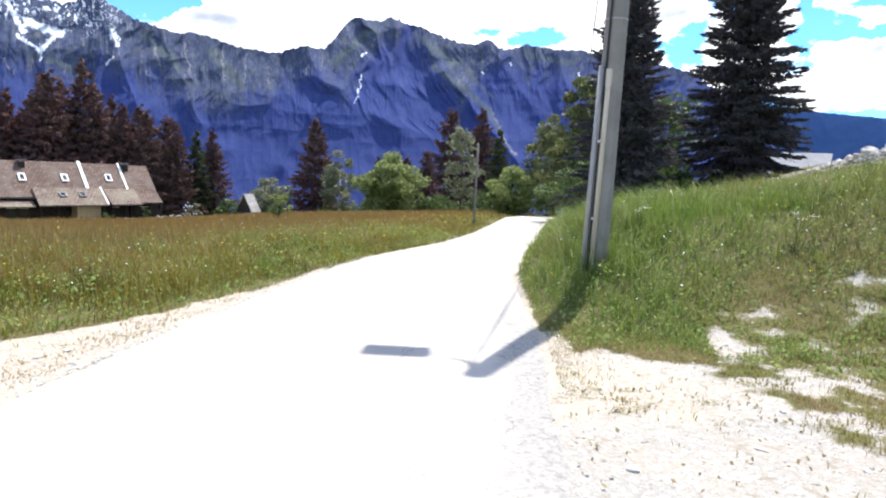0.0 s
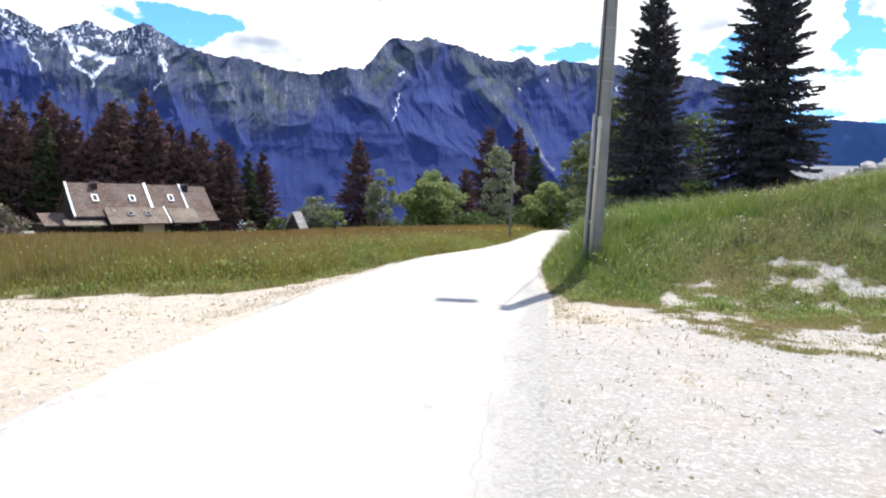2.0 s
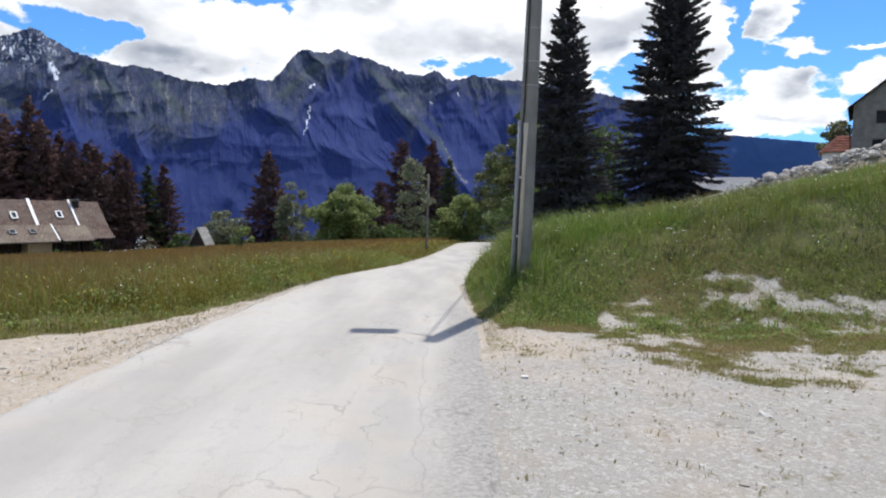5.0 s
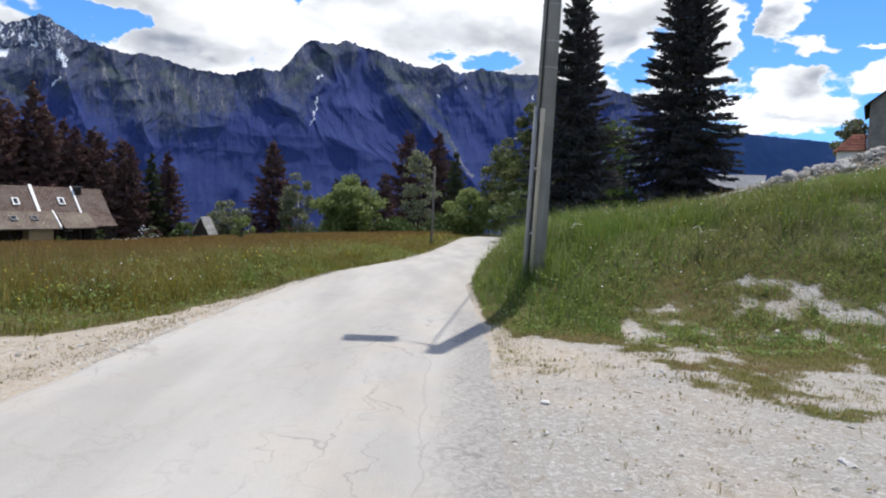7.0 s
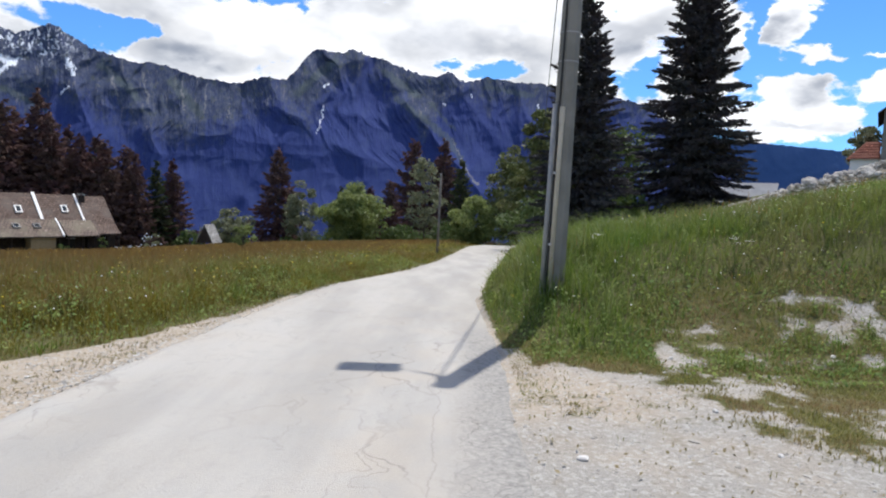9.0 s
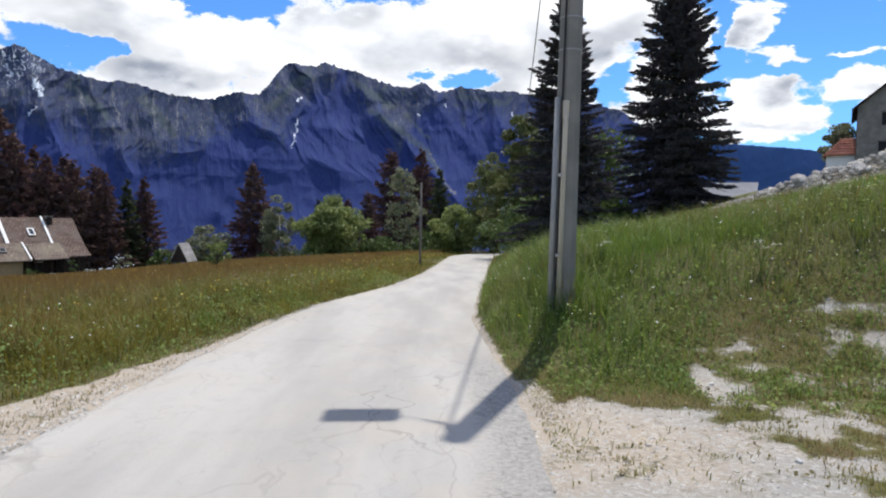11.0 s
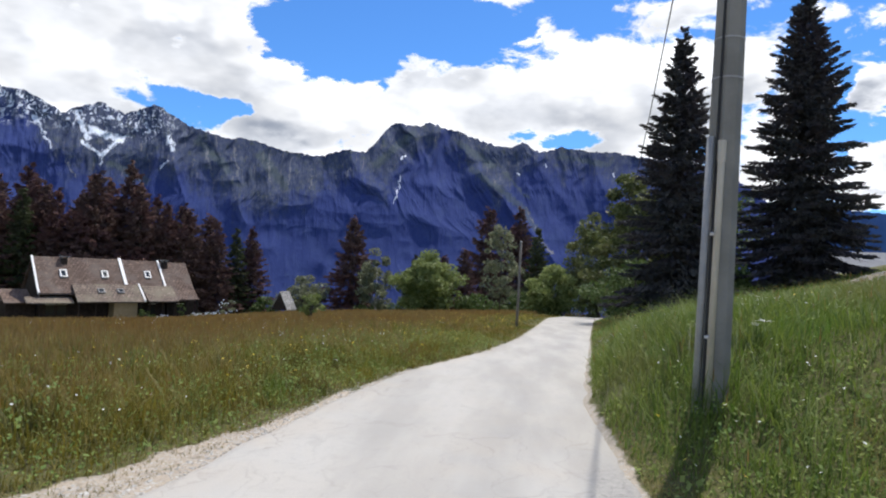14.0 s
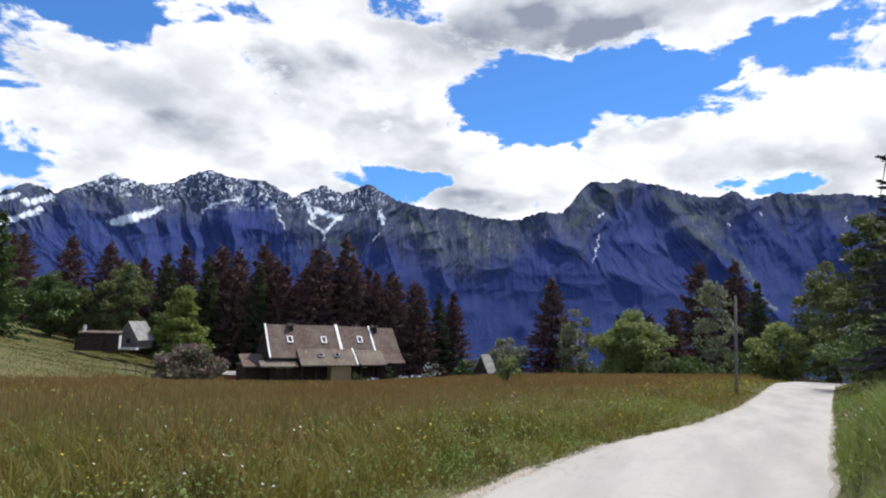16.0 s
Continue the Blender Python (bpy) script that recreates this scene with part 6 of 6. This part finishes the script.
zones = [(110000, -14, 0.2, 5.5, 20, 0.0), (75000, 0.5, 13, 8, 20, 0.0), (150000, -34, 14, 19, 42, 0.0), (90000, -75, 20, 40, 72, 0.0), (46000, -95, 24, 66, 100, 0.0), (26000, -85, -30, 12, 44, 0.0), (22000, -120, -70, 30, 80, 0.0)]
X, Y = [], []
for i, (n, x0, x1, y0, y1, _) in enumerate(zones):
    x, y = scatter(n, x0, x1, y0, y1, 200 + i, grassy)
    X.append(x), Y.append(y)
x, y = np.concatenate(X), np.concatenate(Y)
r = np.random.default_rng(210)
d = dist_of(x, y)
grow = ease((1 - bare(x, y)) * 1.4)
right = x > road_right(y)
tuft = np.clip(0.55 + 2.6 * (fractal(x * 1.2 + 30, y * 1.2 + 30, 29, 4, 0.6) - 0.42), 0.25, 1.35)
foot = np.where(right, 0.3 + 0.7 * ease((y - bank_front(x)) / 3.0), 0.35 + 0.65 * ease((y - meadow_front(x)) / 2.5))
h = r.uniform(0.12, 0.44, len(x)) * (0.35 + 0.65 * ease(lush(x, y) / np.where(y > 22, 2.2, 1.1))) * tuft * foot * (0.25 + 0.75 * grow)
w = np.maximum(r.uniform(0.006, 0.013, len(x)), d * 0.0007 * r.uniform(0.6, 1.5, len(x)))
h = h * (1 - 0.3 * ease((d - 18) / 20))
h = h * np.where(right, 1.3 - 0.4 * ease((x - 4.5) / 3), 1.0)
hill = ~right & (-x - 0.5 * (y - 50) + r.normal(0, 1.5, len(x)) > 45)
blades("pasture_grass", x[hill], y[hill], h[hill] * 0.45, w[hill], M_PASTURE, "short green pasture grass on the hillside", 213, 1.3)
right = right | hill
blades("meadow_grass", x[~right], y[~right], h[~right], w[~right], M_GRASS, "tall olive-green meadow grass beside the lane", 211, 1.3)
right = right & ~hill
blades("bank_grass", x[right], y[right], h[right], w[right], M_BANK, "fresh green grass on the roadside bank", 212, 1.4)

# seed heads that turn the meadow brown away from the lane
X, Y = [], []
for i, (n, x0, x1, y0, y1) in enumerate([(32000, -14, 0.2, 6, 20), (12000, 1, 13, 9, 20), (60000, -34, 14, 19, 42), (46000, -75, 16, 40, 72), (38000, -95, 16, 66, 100), (22000, -85, -30, 12, 44)]):
    x, y = scatter(n, x0, x1, y0, y1, 230 + i, lambda x, y, r: (bare(x, y) < 0.2) & (r.uniform(0, 1, len(x)) < np.where(x > road_right(y), 0.03, ease((lush(x, y) - 1.0) / 7) * (1 - 0.85 * ease((-x - 0.5 * (y - 50) - 46) / 6)))))
    X.append(x), Y.append(y)
x, y = np.concatenate(X), np.concatenate(Y)
r = np.random.default_rng(240)
d = dist_of(x, y)
stem = r.uniform(0.34, 0.6, len(x))
blades("grass_seed_heads", x, y, r.uniform(0.10, 0.2, len(x)), np.maximum(r.uniform(0.006, 0.014, len(x)), d * 0.0008), M_SEED, "reddish brown seed heads of meadow grass and sorrel", 241, 0.3, "grass", stem - 0.12)
blades("grass_stalks", x[d < 30], y[d < 30], stem[d < 30], np.full((d < 30).sum(), 0.004), M_DRY, "thin dry stalks of meadow grass", 242, 0.1)

# dry low tufts on the gravel and at its rim
x, y = scatter(90000, -8, 9, 2, 12, 250, lambda x, y, r: (bare(x, y) + 0.14 * r.normal(0, 1, len(x)) < 0.62) & (bare(x, y) > 0.12))
r = np.random.default_rng(251)
blades("dry_grass", x, y, r.uniform(0.02, 0.07, len(x)), r.uniform(0.004, 0.009, len(x)), M_DRY, "short dry grass tufts on the gravel", 252, 0.8)
x, y = scatter(120000, -8, 10, 2, 11, 253, lambda x, y, r: (r.uniform(0.0, 1, len(x)) < 1.2 - 1.75 * bare(x, y)) & (y < np.where(x > 0, bank_front(x) + 0.6, meadow_front(x) + 0.3)))
xq, yq = scatter(110000, 0.6, 8, 5, 10.6, 258, lambda x, y, r: (r.uniform(0.0, 1, len(x)) < 1.2 - 1.75 * bare(x, y)) & (y < bank_front(x) + 0.8))
x, y = np.concatenate([x, xq]), np.concatenate([y, yq])
xs_, ys_ = scatter(60000, -8, 8, 2, 9, 256, lambda x, y, r: clumpy(x, y, 63, 2.2) + 0.04 * r.normal(0, 1, len(x)) > 0.84)
x, y = np.concatenate([x, xs_]), np.concatenate([y, ys_])
blades("short_grass", x, y, np.random.default_rng(254).uniform(0.015, 0.08, len(x)), np.random.default_rng(257).uniform(0.005, 0.009, len(x)), M_SHORT, "short green grass at the rim of the gravel", 255, 1.2)


r = np.random.default_rng(280)
yw = r.uniform(5, 19, 9000)
xw = road_left(yw) - 0.14 - np.abs(r.normal(0, 0.3, 9000))
keep = fractal(xw * 2.3 + 9, yw * 2.3 + 9, 81, 4, 0.6) + 0.03 * r.normal(0, 1, 9000) > 0.6
xw, yw = xw[keep], yw[keep]
blades("rim_weeds", xw, yw, r.uniform(0.015, 0.06, len(xw)), r.uniform(0.004, 0.009, len(xw)), M_DRY, "low worn weeds on the lane's crumbled rim", 281, 1.2)
yw = r.uniform(6.5, 12, 3000)
xw = road_right(yw) + 0.08 + np.abs(r.normal(0, 0.2, 3000))
blades("rim_weeds", xw, yw, r.uniform(0.015, 0.06, 3000), r.uniform(0.004, 0.009, 3000), M_SHORT, "low worn weeds at the foot of the bank", 282, 1.2)


def leaf_discs(name, x, y, z, size, tilt, mat, label, category, seed, sides=6):
    """Small petals or leaves: tilted many-cornered discs, as one mesh."""
    r = np.random.default_rng(seed)
    n = len(x)
    u = np.stack([np.ones(n), np.zeros(n), r.normal(0, tilt, n)], 1)
    v = np.stack([np.zeros(n), np.ones(n), r.normal(0, tilt, n)], 1)
    an = r.uniform(0, 6.3, n)[:, None, None] + 2 * np.pi * np.arange(sides)[None, :, None] / sides
    asp = r.uniform(0.55, 1.0, n)[:, None, None]
    p = np.stack([x, y, z], 1)[:, None] + size[:, None, None] * (np.cos(an) * u[:, None] + asp * np.sin(an) * v[:, None])
    me = mesh_of(name, p.reshape(-1, 3), np.arange(n * sides).reshape(-1, sides), [mat])
    return tagged(part(name, me, mat, None, label), category=category, kind="stuff")


def leaves_of(name, x, y, z, length, mat, label, category, seed):
    """Small pointed leaves at all angles, as one mesh."""
    r = np.random.default_rng(seed)
    n = len(x)
    an, tilt = r.uniform(0, 6.3, n), r.uniform(-0.5, 1.1, n)
    u = np.stack([np.cos(an) * np.cos(tilt), np.sin(an) * np.cos(tilt), np.sin(tilt)], 1)
    w = np.stack([-np.sin(an), np.cos(an), r.normal(0, 0.5, n)], 1)
    p = np.stack([x, y, z], 1)
    a = length[:, None]
    k = r.uniform(0.22, 0.45, (n, 1))
    v = np.stack([p - u * a * 0.5, p + w * a * k + u * a * 0.05, p + u * a * 0.55, p - w * a * k + u * a * 0.05], 1).reshape(-1, 3)
    me = mesh_of(name, v, np.arange(4 * n).reshape(-1, 4), [mat])
    return tagged(part(name, me, mat, None, label), category=category, kind="stuff")


xl, yl = scatter(150000, -13, 0, 5.5, 24, 260, lambda x, y, r: (bare(x, y) + 0.1 * r.normal(0, 1, len(x)) < 0.4) & (r.uniform(0, 1, len(x)) < (0.06 + 0.94 * np.exp(-lush(x, y) / 3.5)) * ease((clumpy(x, y, 51, 1.3) - 0.35) * 4)))
xr_, yr_ = scatter(150000, 0.6, 13, 7.5, 20, 261, lambda x, y, r: (bare(x, y) + 0.12 * r.normal(0, 1, len(x)) < 0.45) & (r.uniform(0, 1, len(x)) < (0.12 + 0.6 * np.exp(-(y - 8) / 3.5)) * ease((clumpy(x, y, 52, 1.1) - 0.45) * 6)))
x, y = np.concatenate([xl, xr_]), np.concatenate([yl, yr_])
r = np.random.default_rng(262)
foot = np.where(x > 0, 0.35 + 0.65 * ease((y - bank_front(x)) / 2.5), 0.4 + 0.6 * ease((y - meadow_front(x)) / 2.0))
tallness = r.uniform(0.02, 0.34, len(x)) * (0.35 + 0.65 * ease(lush(x, y))) * foot * np.clip(0.3 + 1.6 * (clumpy(x, y, 53, 0.9) - 0.2), 0.3, 1.3)
leaves_of("herb_leaves", x, y, land(x, y) + tallness, r.uniform(0.015, 0.03, len(x)) + np.where(x < 0, 0.032, 0.04) * r.uniform(0, 1, len(x)) ** 3, M_WEED, "broad-leaved weeds and clover along the lane's edge", "weeds", 263)
# withered leaves and moss on the worn ground
x, y = scatter(40000, -9, 10, 1.5, 11, 264, lambda x, y, r: (bare(x, y) > 0.05) & (r.uniform(0, 1, len(x)) < np.where(bare(x, y) < 0.8, 0.5, 0.05 * ease((clumpy(x, y, 61, 1.5) - 0.4) * 5) + 0.5 * (clumpy(x, y, 62, 2.6) > 0.78))))
leaves_of("withered_leaves", x, y, land(x, y) + np.random.default_rng(265).uniform(0.0, 0.04, len(x)), np.random.default_rng(266).uniform(0.015, 0.04, len(x)), M_DRY, "withered low herbs on the worn ground", "weeds", 267)

xa, ya = scatter(1200, -30, -2.8, 7, 34, 270, lambda x, y, r: bare(x, y) < 0.2)
xb, yb = scatter(520, 0.9, 12, 8.5, 19, 271, lambda x, y, r: bare(x, y) < 0.3)
x, y = np.concatenate([xa, xb]), np.concatenate([ya, yb])
r = np.random.default_rng(272)
leaf_discs("white_flowers", x, y, land(x, y) + r.uniform(0.28, 0.46, len(x)), r.uniform(0.006, 0.012, len(x)) + dist_of(x, y) * 0.00025, 0.4, M_PETALW, "small white daisies scattered in the meadow", "flowers", 273)
x, y = scatter(7000, -40, 8, 7, 50, 274, lambda x, y, r: (bare(x, y) < 0.2) & (r.uniform(0, 1, len(x)) < np.where(x > road_right(y), 0.25, 1.0)))
r = np.random.default_rng(275)
leaf_discs("yellow_flowers", x, y, land(x, y) + r.uniform(0.3, 0.5, len(x)), r.uniform(0.007, 0.016, len(x)) + dist_of(x, y) * 0.00025, 0.4, M_PETALY, "small yellow buttercups scattered in the meadow", "flowers", 276)


def umbel(x, y, height, seed):
    """A white-flowered umbel plant: stems with flat heads of tiny petals."""
    r = np.random.default_rng(seed)
    t = thing("cow_parsley", on_land(x, y), "white-flowered cow parsley on the grassy bank", "flower", "white umbels on the bank")
    for k in range(r.integers(2, 5)):
        hx, hy, hz = r.normal(0, 0.12), r.normal(0, 0.12), height * r.uniform(0.75, 1.0)
        bm = bmesh.new()
        tube(bm, [(0, 0, 0), (hx * 0.5, hy * 0.5, hz * 0.6), (hx, hy, hz)], [0.006, 0.005, 0.004], 5)
        part("stem", bm, M_WEED, t)
        n = 26
        rr, an = 0.075 * np.sqrt(r.uniform(0, 1, n)), r.uniform(0, 6.3, n)
        p = np.stack([hx + rr * np.cos(an), hy + rr * np.sin(an), hz + 0.02 - rr * 0.2 + r.normal(0, 0.006, n)], 1)
        q = 2 * np.pi * np.arange(5) / 5
        v = (p[:, None] + 0.014 * np.stack([np.cos(q), np.sin(q), 0 * q + 0.2], 1)[None]).reshape(-1, 3)
        part("flower_head", mesh_of("flower_head", v, np.arange(n * 5).reshape(-1, 5), [M_PETALW]), M_PETALW, t)
    return t


for i, (x, y, h) in enumerate([(3.2, 14.45, 0.55), (3.4, 14.6, 0.5), (3.05, 14.3, 0.45), (6.6, 13.6, 0.6), (6.9, 13.9, 0.55), (5.0, 12.4, 0.5), (4.3, 10.9, 0.4), (7.6, 15.0, 0.6), (2.5, 12.0, 0.4), (5.8, 11.2, 0.45)]):
    umbel(x, y, h, 300 + i)
